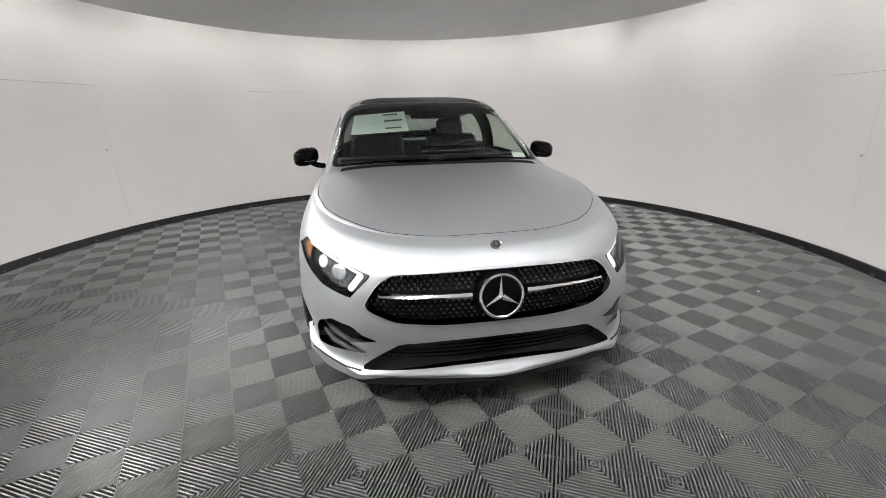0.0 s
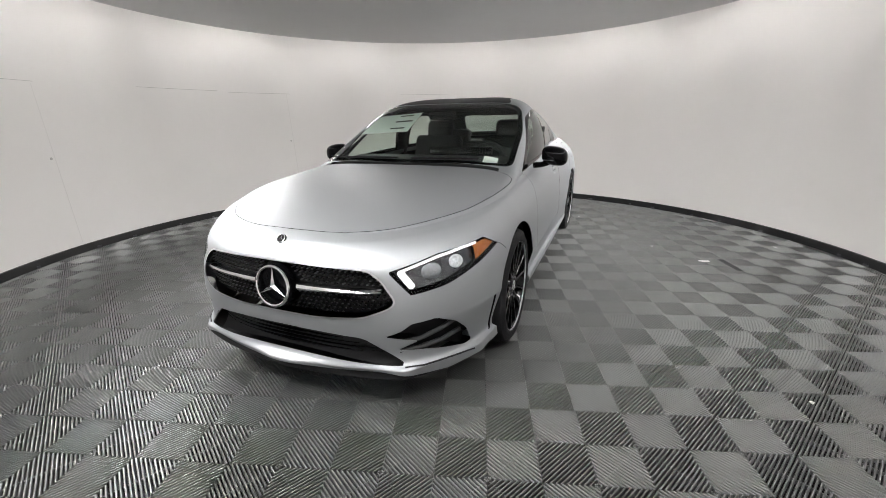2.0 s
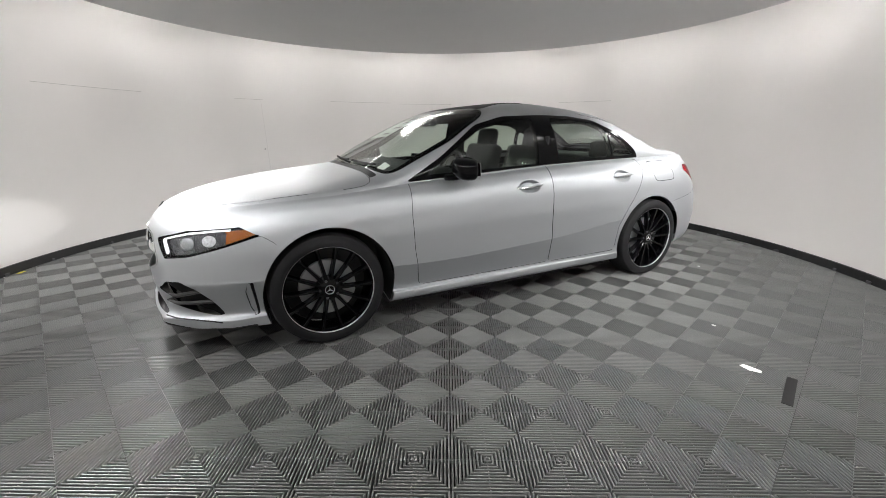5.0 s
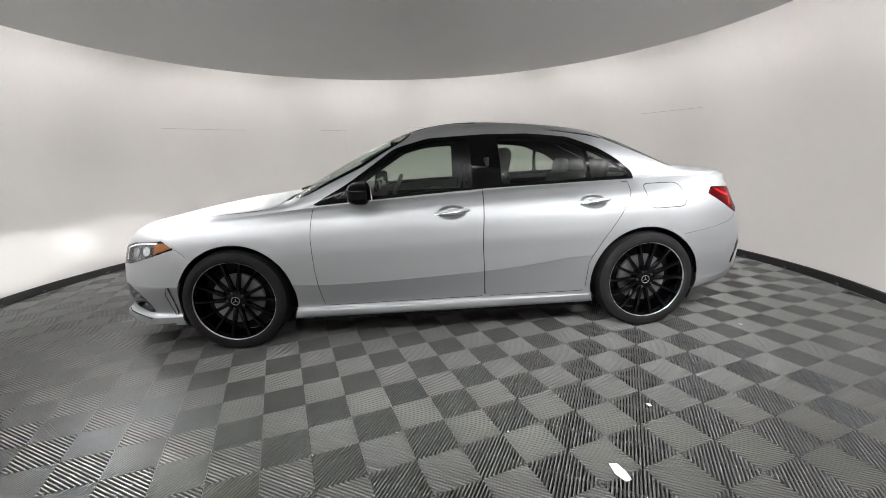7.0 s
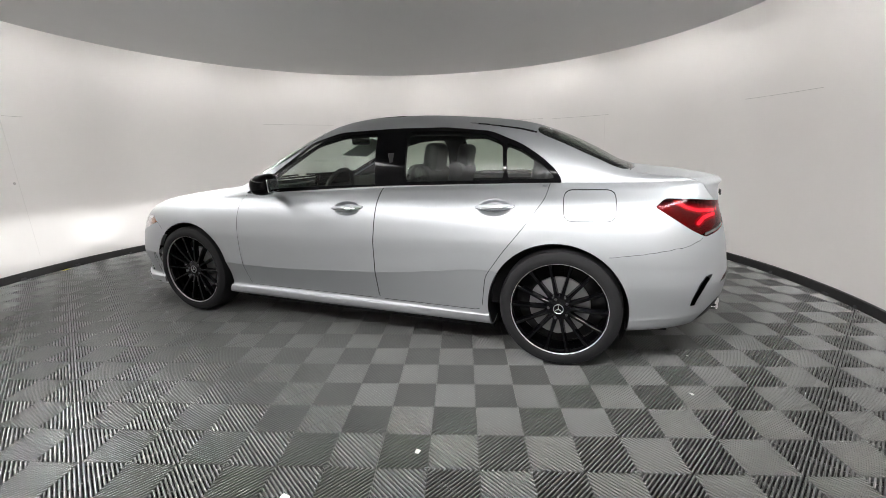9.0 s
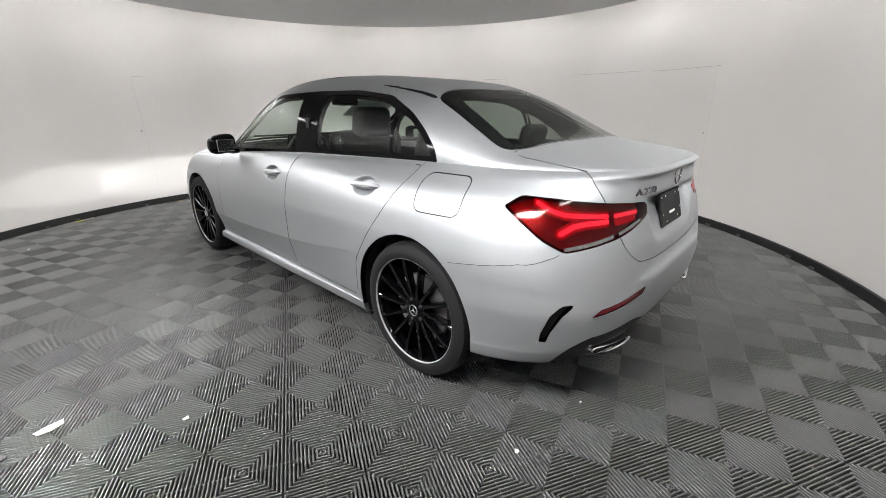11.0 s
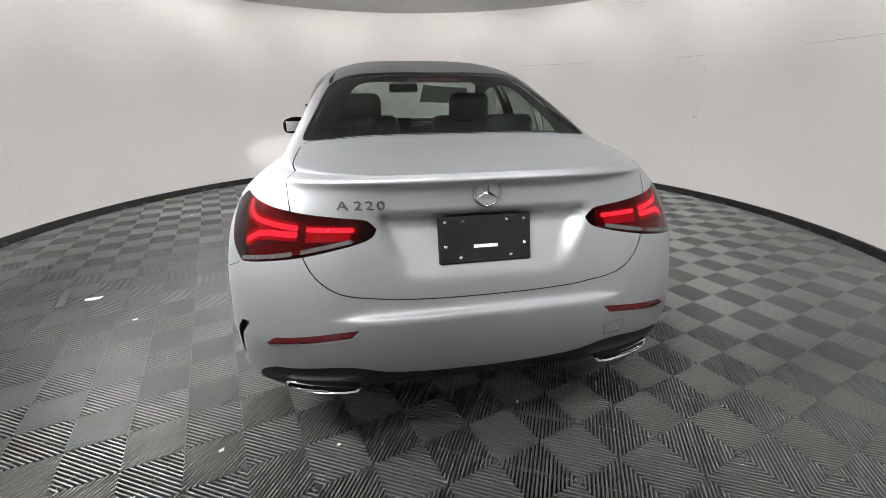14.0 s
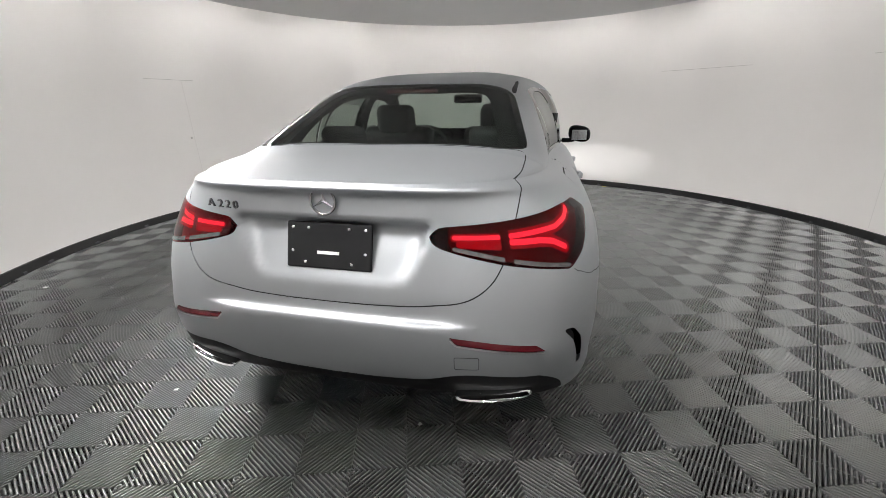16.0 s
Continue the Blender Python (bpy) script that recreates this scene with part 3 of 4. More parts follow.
def rounded(poly, r):
    """A polygon with its corners rounded to about the radius r."""
    pts = [Vector(p) for p in poly]
    out = []
    for i, p in enumerate(pts):
        a, b = pts[i - 1] - p, pts[(i + 1) % len(pts)] - p
        u, v = p + a.normalized() * min(r, 0.45 * a.length), p + b.normalized() * min(r, 0.45 * b.length)
        out += [u * (1 - t) ** 2 + p * 2 * t * (1 - t) + v * t * t for t in (0, 0.2, 0.4, 0.6, 0.8, 1)]
    return out


def on_side(poly, rounds=0.02):
    f = sdf(rounded(poly, rounds))
    return lambda c: f(*wrap(c))


def from_front(poly, rounds=0.03, front=True):
    """A region drawn on the nose or the tail as seen from ahead or behind: |x| and z."""
    f = sdf(rounded(poly, rounds))
    return lambda c: f(abs(c.x), c.z) if (c.y < -1.6) == front and abs(c.y) > 1.6 else 1.0


def from_above(poly, rounds=0.03, low=0.0):
    f = sdf(rounded(poly, rounds))
    return lambda c: f(abs(c.x), c.y) if c.z > low else 1.0


def from_side(poly, rounds=0.03, least=0.42):
    f = sdf(rounded(poly, rounds))
    return lambda c: f(c.y, c.z) if c.x > least else 1.0


def panel(skin, f, gap=0.0018):
    """Cuts a panel out of a skin with a dark shut line round it: the panel and the line."""
    cut(skin, lambda c: f(c) - gap)
    cut(skin, lambda c: f(c) + gap)
    line = take(skin, lambda c: abs(f(c)) < gap, lambda c: abs(f(c)) < gap + 0.0012)
    inner = take(skin, lambda c: f(c) < 0)
    return inner, push(line, 0.004)


HEADLIGHT = ((-2.240, 0.660), (-2.160, 0.560), (-2.02, 0.582), (-1.85, 0.634), (-1.695, 0.686), (-1.79, 0.734), (-2.05, 0.711))
GRILLE = ((-0.6, 0.687), (0.10, 0.687), (0.30, 0.682), (0.44, 0.674), (0.50, 0.632), (0.558, 0.545), (0.545, 0.512), (0.43, 0.468), (0.21, 0.453), (-0.6, 0.447))
LOW_INTAKE = ((-0.6, 0.385), (0.25, 0.382), (0.42, 0.372), (0.50, 0.315), (0.59, 0.238), (0.40, 0.25), (0.20, 0.258), (-0.6, 0.262))
SIDE_INTAKE = ((-2.165, 0.436), (-2.07, 0.448), (-1.990, 0.410), (-1.932, 0.346), (-1.892, 0.262), (-1.93, 0.256), (-2.01, 0.276), (-2.11, 0.300), (-2.217, 0.312), (-2.138, 0.350), (-2.262, 0.380), (-2.205, 0.402))
FLAP = ((-1.762, 0.440), (-1.738, 0.444), (-1.739, 0.252), (-1.760, 0.246), (-1.778, 0.29), (-1.782, 0.39))
FLAP_FIN = ((-1.764, 0.436), (-1.753, 0.440), (-1.751, 0.252), (-1.758, 0.249), (-1.775, 0.292), (-1.779, 0.388))
TAILLIGHT = ((1.815, 0.898), (1.880, 0.938), (2.00, 0.934), (2.20, 0.914), (2.395, 0.897), (2.425, 0.866), (2.405, 0.840), (2.35, 0.822), (2.22, 0.790), (2.02, 0.752), (1.95, 0.790))
REFLECTOR = ((2.12, 0.514), (2.36, 0.550), (2.38, 0.574), (2.15, 0.540))
SLIT = ((2.055, 0.568), (2.020, 0.562), (1.985, 0.520), (1.962, 0.440), (1.958, 0.385), (1.975, 0.380), (1.992, 0.450), (2.022, 0.520), (2.055, 0.558))
DIFFUSER = ((1.95, 0.18), (2.02, 0.33), (2.06, 0.385), (2.13, 0.425), (2.2, 0.437), (2.35, 0.440), (2.44, 0.405), (2.60, 0.388), (2.80, 0.384), (2.82, 0.18))
LID = ((2.112, 1.10), (2.124, 1.005), (2.168, 0.93), (2.220, 0.80), (2.262, 0.730), (2.335, 0.676), (2.46, 0.655), (2.62, 0.648), (2.90, 0.646), (2.90, 1.10))
LID_TOP = ((-0.6, 1.744), (0.46, 1.714), (0.573, 1.676), (0.580, 1.75), (0.577, 1.93), (0.562, 1.995), (0.53, 2.06), (0.50, 2.3), (-0.6, 2.3))
HOOD = ((-0.6, -2.150), (0.25, -2.135), (0.44, -2.062), (0.552, -1.960), (0.646, -1.835), (0.716, -1.70), (0.770, -1.46), (0.780, -1.2), (0.765, -1.085), (0.715, -1.048), (0.60, -1.038), (-0.6, -1.036))
FRONT_DOOR = ((-0.828, 0.93), (-0.848, 0.73), (-0.838, 0.52), (-0.802, 0.268), (0.255, 0.276), (0.243, 0.64), (0.270, 1.10), (-0.7, 1.10))
REAR_DOOR = ((0.2725, 1.10), (0.2455, 0.64), (0.2575, 0.276), (0.935, 0.282), (0.955, 0.49), (1.05, 0.635), (1.165, 0.785), (1.262, 0.93), (1.29, 1.10))
FUEL_FLAP = ((1.354, 0.972), (1.368, 0.818), (1.622, 0.826), (1.614, 0.976))
WINDOWS = ((-0.852, 0.912), (-0.60, 1.052), (-0.30, 1.258), (-0.08, 1.316), (0.30, 1.334), (0.62, 1.333), (0.90, 1.303), (1.10, 1.222), (1.22, 1.145), (1.312, 1.065), (1.338, 1.006), (1.30, 1.004), (0.30, 0.982), (-0.085, 0.962))
FRONT_GLASS = ((-0.70, 0.952), (-0.52, 1.08), (-0.27, 1.245), (-0.06, 1.294), (0.19, 1.308), (0.205, 0.99), (-0.085, 0.978))
REAR_GLASS = ((0.40, 1.005), (0.385, 1.312), (0.62, 1.31), (0.86, 1.287), (0.985, 1.235), (1.01, 1.02))
QUARTER_GLASS = ((1.03, 1.022), (1.008, 1.232), (1.10, 1.192), (1.21, 1.118), (1.286, 1.050), (1.296, 1.028))
WINDSCREEN = ((-0.6, -1.005), (0.55, -0.985), (0.694, -0.960), (0.724, -0.90), (0.693, -0.50), (0.626, -0.235), (0.574, -0.185), (-0.6, -0.172))
REAR_SCREEN = ((-0.6, 1.205), (0.25, 1.195), (0.42, 1.160), (0.490, 1.180), (0.580, 1.61), (0.573, 1.668), (0.48, 1.706), (-0.6, 1.738))
SUNROOF = ((-0.6, -0.165), (0.502, -0.178), (0.512, -0.13), (0.462, 0.02), (0.450, 0.24), (0.425, 0.28), (-0.6, 0.285))
DITCH = ((0.480, 0.74), (0.490, 0.95), (0.496, 1.172), (0.472, 1.166), (0.473, 0.95), (0.471, 0.74))


HANDLES = {"front_door": (0.050, 0.851), "rear_door": (0.990, 0.880)}


def halves(name, bm, mat, parent, label=""):
    """The part on the car's left and its twin on the right."""
    other = mirrored(bm)
    return part(name, bm, mat, parent, label), part(name, other, mat, parent, label)


def finer(bm, cuts=2):
    """A skin with smaller triangles, for fine cuts."""
    bmesh.ops.triangulate(bm, faces=bm.faces)
    bmesh.ops.subdivide_edges(bm, edges=bm.edges, cuts=cuts, use_grid_fill=True)
    return bm


def rim_wall(bm, depth):
    """The side wall of a lamp: from the lens's edge inwards to that depth."""
    nl = bm.verts.layers.float_vector["n"]
    out = bmesh.new()
    for e in bm.edges:
        if e.is_boundary:
            a, b = ((v.co, v.co - Vector(v[nl]).normalized() * depth) for v in e.verts)
            out.faces.new([out.verts.new(p) for p in (a[0], b[0], b[1], a[1])])
    bmesh.ops.remove_doubles(out, verts=out.verts, dist=1e-5)
    return out


def sink(bm, depth):
    return push(bm.copy(), depth)


lip_foot = spline((-2.75, -2.36, -2.285, -2.21, -2.149, -2.03, -1.888, -1.70), (0.207, 0.212, 0.214, 0.204, 0.196, 0.188, 0.193, 0.202))


def build_car():
    car = tagged(new("car"), "silver four-door saloon with black wheels standing on ribbed tiles", "car")
    lower, upper = build_skins()
    for y0 in (-HUB_Y, HUB_Y):
        carve(lower, arch(y0)).free()

    # lamps, intakes and reflectors out of the lower skin
    lamp_l = carve(lower, on_side(HEADLIGHT, 0.012))
    grille = carve(lower, from_front(GRILLE, 0.03))
    low_in = carve(lower, from_front(LOW_INTAKE, 0.025))
    nose_corner = finer(carve(lower, on_side(((-2.32, 0.232), (-1.68, 0.232), (-1.68, 0.485), (-2.32, 0.485)), 0.002)), 2)
    tail_corner = finer(carve(lower, on_side(((1.955, 0.405), (2.42, 0.452), (2.42, 0.606), (1.955, 0.606)), 0.002)), 2)
    side_in = carve(nose_corner, on_side(SIDE_INTAKE, 0.014))
    flap = carve(nose_corner, on_side(FLAP, 0.004))
    tail_l = carve(lower, on_side(TAILLIGHT, 0.014))
    refl = carve(tail_corner, on_side(REFLECTOR, 0.006))
    tow, tow_line = panel(tail_corner, from_front(((0.415, 0.505), (0.49, 0.508), (0.49, 0.462), (0.415, 0.46)), 0.006, False), 0.001)
    rrim_skin = carve(tail_corner, on_side([(u + 0.002, z - 0.006) for u, z in REFLECTOR], 0.006))
    slit = carve(tail_corner, on_side(SLIT, 0.012))
    diffuser = carve(lower, on_side(DIFFUSER, 0.05))
    splitter = carve(lower, lambda c: max(c.z - lip_foot(wrap(c)[0]), c.y + 1.76))
    spots = [v.co.copy() for v in diffuser.verts]

    def apron_y(x, z):
        near = sorted(spots, key=lambda p: (p.x - abs(x)) ** 2 + (p.z - z) ** 2)[:5]
        w = [1 / ((p.x - abs(x)) ** 2 + (p.z - z) ** 2 + 1e-5) for p in near]
        return sum(p.y * k for p, k in zip(near, w)) / sum(w)

    lines = []
    skin_spots = np.array([(*wrap(v.co), *v.co) for v in lower.verts if v.co.x > 0.3])
    lid, line = panel(lower, on_side(LID, 0.05))
    lines.append(line)
    doors = []
    for poly in (FRONT_DOOR, REAR_DOOR):
        door, line = panel(lower, from_side(poly, 0.03, 0.6))
        doors.append(door)
        lines.append(line)
    flap_lid, line = panel(lower, from_side(FUEL_FLAP, 0.045, 0.6), 0.0022)
    lines.append(line)

    # panes, hood and lid out of the upper skin
    dlo = carve(upper, from_side(WINDOWS, 0.04))
    screen = carve(upper, from_above(WINDSCREEN, 0.05, 0.9))
    rear_screen = carve(upper, from_above(REAR_SCREEN, 0.05, 0.9))
    sunroof = carve(upper, from_above(SUNROOF, 0.05, 1.2))
    ditch = carve(upper, from_above(DITCH, 0.02, 1.2))
    hood, line = panel(upper, from_above(HOOD, 0.10, 0.7))
    lines.append(line)
    lid_top, line = panel(upper, from_above(LID_TOP, 0.05, 0.9))
    lines.append(line)
    cowl = carve(upper, lambda c: max(abs(c.y + 1.012) - 0.022, abs(c.x) - 0.66))

    lid_spots = [v.co.copy() for v in lid.verts]

    def tail_y(x, z):
        return min(lid_spots, key=lambda c: (c.x - abs(x)) ** 2 + (c.z - z) ** 2).y

    quarter = lower.copy()
    for piece in (doors[1], tail_l, flap_lid):
        me = bpy.data.meshes.new("piece")
        piece.to_mesh(me)
        quarter.from_mesh(me)
        bpy.data.meshes.remove(me)
    bmesh.ops.delete(quarter, geom=[f for f in quarter.faces if not (0.3 < f.calc_center_median().y < 2.04 and f.calc_center_median().z > 0.68)], context="FACES")
    halves("boot_lining", push(quarter, 0.045), LINER, car, "black lining of the doors and boot")
    part("lower_body", both(lower), PAINT, car)
    halves("bumper_corner", nose_corner, PAINT, car)
    halves("bumper_corner", tail_corner, PAINT, car)
    part("front_splitter", push(both(splitter), 0.006), MATT_BLACK, car, "black edge below the front lip")
    lining = upper.copy()
    for piece in (dlo, sunroof, ditch):
        me = bpy.data.meshes.new("piece")
        piece.to_mesh(me)
        lining.from_mesh(me)
        bpy.data.meshes.remove(me)
    for poly in (FRONT_GLASS, REAR_GLASS, QUARTER_GLASS):
        carve(lining, from_side(poly, 0.03)).free()
    bmesh.ops.delete(lining, geom=[f for f in lining.faces if f.calc_center_median().y < -1.02 or f.calc_center_median().y > CAB], context="FACES")
    part("cabin_lining", both(push(lining, 0.035)), LINER, car, "black lining of the roof and pillars")
    part("upper_body", both(upper), PAINT, car)
    part("hood", both(hood), PAINT, car)
    part("cowl", push(both(cowl), 0.012), MATT_BLACK, car, "black plastic cowl below the windscreen")
    boot = part("boot_lid", both(lid), PAINT, car)
    part("boot_lid_top", both(lid_top), PAINT, boot)
    for line in lines:
        halves("shut_line", line, SHUT, car, "dark gap between the panels")
    for joint in (((1.60, 0.644), (1.77, 0.676), (1.93, 0.712), (2.018, 0.752)), ((-1.695, 0.686), (-1.668, 0.674), (-1.61, 0.632))):
        path = []
        for a, b in zip(joint, joint[1:]):
            for k in range(6):
                u, z = a[0] + (b[0] - a[0]) * k / 6, a[1] + (b[1] - a[1]) * k / 6
                far = (skin_spots[:, 0] - u) ** 2 + (skin_spots[:, 1] - z) ** 2
                near = np.argsort(far)[:6]
                w = 1 / (far[near] + 1e-6)
                path.append(tuple((skin_spots[near, 2:] * w[:, None]).sum(0) / w.sum()))
        halves("bumper_joint", tube(bmesh.new(), path, 0.0012, 6), SHUT, car, "dark joint between bumper and wing")
    part("tow_cover", mirrored(tow), PAINT, car)
    part("shut_line", push(mirrored(tow_line), -0.003), IRON, car)
    part("bumper_patch", tow, PAINT, car)
    part("bumper_patch", push(tow_line, -0.004), PAINT, car)
    halves("fuel_flap", flap_lid, PAINT, car)
    door_obs, dishes = {}, {}
    for name, bm in zip(("front_door", "rear_door"), doors):
        y0, z0 = HANDLES[name]
        oval = lambda c: (math.hypot((c.y - y0) / 0.098, (c.z - z0 + 0.004) / 0.047) - 1) * 0.05
        dish = finer(carve(bm, oval), 3)
        for v in dish.verts:
            k = min(1.0, max(0.0, -oval(v.co) / 0.026))
            v.co.x -= 0.034 * k * k * (3 - 2 * k)
        dish.verts.layers.float_vector.remove(dish.verts.layers.float_vector["n"])
        door_obs[name] = halves(name, bm, PAINT, car)
        dishes[name] = dish

    # glazing
    panes = []
    for poly in (FRONT_GLASS, REAR_GLASS, QUARTER_GLASS):
        panes.append(push(carve(dlo, from_side(poly, 0.03)), 0.004))
    halves("window_surround", dlo, GLOSS_BLACK, car, "gloss-black window frames and pillars")
    for pane in panes:
        halves("side_window", pane, TINT, car, "tinted side window")
    screen_spots = [v.co.copy() for v in screen.verts]

    def screen_at(x, y, lift):
        p = min(screen_spots, key=lambda q: (q.x - abs(x)) ** 2 + (q.y - y) ** 2)
        return Vector((x, y, p.z + lift))

    for xs, ys in (((-0.66, -0.40, -0.08), (-0.925, -0.962, -0.975)), ((0.03, 0.28, 0.51), (-0.975, -0.972, -0.955))):
        blade = tube(bmesh.new(), [screen_at(x, y, 0.012) for x, y in zip(xs, ys)], 0.008, 6)
        part("wiper", blade, MATT_BLACK, car, "black wiper lying along the foot of the windscreen")
    band = sink(screen, 0.006)
    rim = from_above(WINDSCREEN, 0.05, 0.9)
    cut(band, lambda c: rim(c) + 0.035)
    border = take(band, lambda c: rim(c) > -0.035)
    part("windscreen", both(screen), CLEAR, car, "clear windscreen")
    part("windscreen_border", both(border), GLOSS_BLACK, car, "black printed border of the windscreen")
    sheet = finer(both(band), 2)
    low_z, high_z = lambda c: 1.172 + 0.05 * (c.x + 0.16), lambda c: 1.312 + 0.07 * (c.x + 0.15)
    sticker = carve(sheet, lambda c: max(low_z(c) - c.z, c.z - high_z(c), c.x + 0.17, -0.59 + 0.25 * (c.z - 1.15) - c.x))
    tag = carve(sheet, lambda c: max(-0.965 - c.y, c.y + 0.89, 0.53 - c.x, c.x - 0.625))
    ink = sticker.copy()
    stick = part("window_sticker", push(sticker, 0.002), STICKER, car, "pale green paper price sticker inside the windscreen")
    for f0, f1, x0, x1 in ((0.84, 0.91, -0.34, -0.23), (0.52, 0.60, -0.34, -0.20), (0.16, 0.23, -0.34, -0.22)):
        edge = lambda c, f: low_z(c) + f * (high_z(c) - low_z(c))
        strip = carve(ink.copy(), lambda c: max(edge(c, f0) - c.z, c.z - edge(c, f1), x0 - c.x, c.x - x1))
        part("print_bar", strip, INK, stick, "dark printed bar")
    ink.free()
    part("barcode_label", tag, PAPER, car, "small white label at the foot of the windscreen")
    sheet.free()
    rband = sink(rear_screen, 0.006)
    rrim = from_above(REAR_SCREEN, 0.05, 0.9)
    cut(rband, lambda c: rrim(c) + 0.03)
    rborder = take(rband, lambda c: rrim(c) > -0.03)
    inner_rim = from_above([(x - (0.115 if x > 0 else 0), y + (0.05 if y < 1.2 else -0.02)) for x, y in REAR_SCREEN], 0.08, 0.9)
    trim = sink(rear_screen, 0.030)
    cut(trim, inner_rim)
    part("rear_window_trim", both(take(trim, lambda c: inner_rim(c) > 0)), LINER, car, "black pillar trim behind the rear window")
    trim.free()
    rband.free()
    part("rear_window", both(rear_screen), REAR_TINT, car, "tinted rear window")
    part("rear_window_border", both(rborder), GLOSS_BLACK, car, "black printed border of the rear window")
    part("sunroof", both(sunroof), ROOF_GLASS, car, "black glass roof panel")
    halves("roof_strip", push(ditch, 0.004), ROOF_GLASS, car, "black roof moulding")

    # front lamps
    for bm, s in ((lamp_l, 1), (mirrored(lamp_l), -1)):
        hl = part("headlight", sink(bm, 0.055), GLOSS_BLACK, car, "lit LED headlight with an amber corner")
        part("lamp_wall", rim_wall(bm, 0.058), GLOSS_BLACK, hl)
        part("lens", bm.copy(), LENS, hl, "clear lens")
        rimf = on_side(HEADLIGHT, 0.012)
        bowl = sink(bm, 0.035)
        cut(bowl, lambda c: rimf(c) + 0.009)
        wall = take(bowl, lambda c: rimf(c) > -0.009)
        wall.free()
        tip = lambda c: max(-1.86 - wrap(c)[0], wrap(c)[1] - 0.708 - 0.10 * (wrap(c)[0] + 1.79))
        cut(bowl, tip)
        amber = take(bowl, lambda c: tip(c) < 0)
        part("amber_reflector", push(amber, -0.02), AMBER, hl, "amber side reflector")
        part("bowl", bowl, BULB_PAN, hl, "bright reflector bowl")
        drl = finer(sink(bm, 0.012), 4)
        top = polyline(((-2.190, 0.656), (-2.12, 0.677), (-2.04, 0.696), (-1.92, 0.711), (-1.84, 0.716)))
        inn = polyline(((-2.190, 0.648), (-2.156, 0.596)))
        led = carve(drl, lambda c: min(top(*wrap(c)) - 0.0052, inn(*wrap(c)) - 0.0135))
        drl.free()
        part("daytime_light", led, DRL, hl, "glowing white daytime light strip")
        for u, z, r, mat in ((-2.058, 0.646, 0.043, CRYSTAL), (-1.945, 0.667, 0.035, PROJECTOR)):
            near = min(bm.verts, key=lambda v: (wrap(v.co)[0] - u) ** 2 + (v.co.z - z) ** 2)
            out = Vector(near[bm.verts.layers.float_vector["n"]]).normalized()
            turn = out.to_track_quat("Z", "Y").to_matrix().to_4x4()
            bowl_in = bmesh.new()
            bmesh.ops.create_uvsphere(bowl_in, u_segments=24, v_segments=14, radius=r, matrix=Matrix.Translation(near.co - out * 0.036) @ turn @ Matrix.Diagonal((1.12, 0.86, 0.24, 1)))
            part("projector", bowl_in, mat, hl, "clear ribbed projector module")
    lamp_l.free()

    # grille
    gf = from_front(GRILLE, 0.03)
    cut(grille, lambda c: gf(c) + 0.007)
    part("grille_rim", push(both(take(grille, lambda c: gf(c) > -0.007)), -0.003), SATIN, car, "silver rim round the grille")
    back = part("grille", push(both(grille), 0.045), GLOSS_BLACK, car, "black grille with rows of small chrome pins")
    skin_y = spline((0.0, 0.21, 0.43, 0.54, 0.60), (-2.295, -2.280, -2.240, -2.196, -2.155))
    inside = sdf(rounded(GRILLE, 0.03))
    pins = bmesh.new()
    for r in range(13):
        z = 0.455 + r * 0.0185
        for c in range(-22, 23):
            x = (c + 0.5 * (r % 2)) * 0.0255
            if inside(abs(x), z) < -0.012 and math.hypot(x, z - 0.57) > 0.112 and abs(z - 0.573) > 0.02:
                box(pins, (0.0075, 0.02, 0.0045), pose(x, skin_y(abs(x)) + 0.032, z, 0, 0, 0))
    tagged(part("pin_pattern", pins, GRILLE_PIN, back, "small chrome pins of the grille", smooth=False), kind="stuff")
    bars = []
    for s in (1, -1):
        bm = bmesh.new()
        prev = None
        for i in range(13):
            x = 0.118 + (0.495 - 0.118) * i / 12
            h = 0.013 * (1 - 0.55 * i / 12)
            y = skin_y(x) + 0.002
            q = [bm.verts.new((s * x, y + dy, 0.574 + dz)) for dy, dz in ((0.03, h), (0.003, h), (-0.004, 0.0), (0.003, -h), (0.03, -h))]
            if prev:
                for k in range(4):
                    bm.faces.new((prev[k], prev[k + 1], q[k + 1], q[k]))
            else:
                bm.faces.new(q)
            prev = q
        bm.faces.new(prev[::-1])
        bmesh.ops.recalc_face_normals(bm, faces=bm.faces)
        part("grille_bar", bm, CHROME, back, "silver bar across the grille", smooth=False)
    plate = bmesh.new()
    bmesh.ops.create_cone(plate, cap_ends=True, segments=48, radius1=0.104, radius2=0.100, depth=0.02, matrix=pose(0, -2.280, 0.57, 90))
    part("emblem_plate", plate, GLOSS_BLACK, back, smooth=False)
    star = emblem(0.089, 0.0075)
    star.transform(pose(0, -2.304, 0.57, 90 - 8))
    part("emblem", star, CHROME, back, "chrome ring with a three-armed star")
    badge = bmesh.new()
    bmesh.ops.create_cone(badge, cap_ends=True, segments=32, radius1=0.0235, radius2=0.0215, depth=0.006, matrix=pose(0, -2.214, 0.762, 48))
    bd = part("hood_badge", badge, SHUT, car, "small round grey badge above the grille", smooth=False)
    st = emblem(0.020, 0.002)
    st.transform(pose(0, -2.2175, 0.7655, 48))
    part("badge_star", st, CHROME, bd)

    # bumper openings
    lo = part("lower_intake", push(both(low_in), 0.06), MATT_BLACK, car, "black slatted lower air intake")
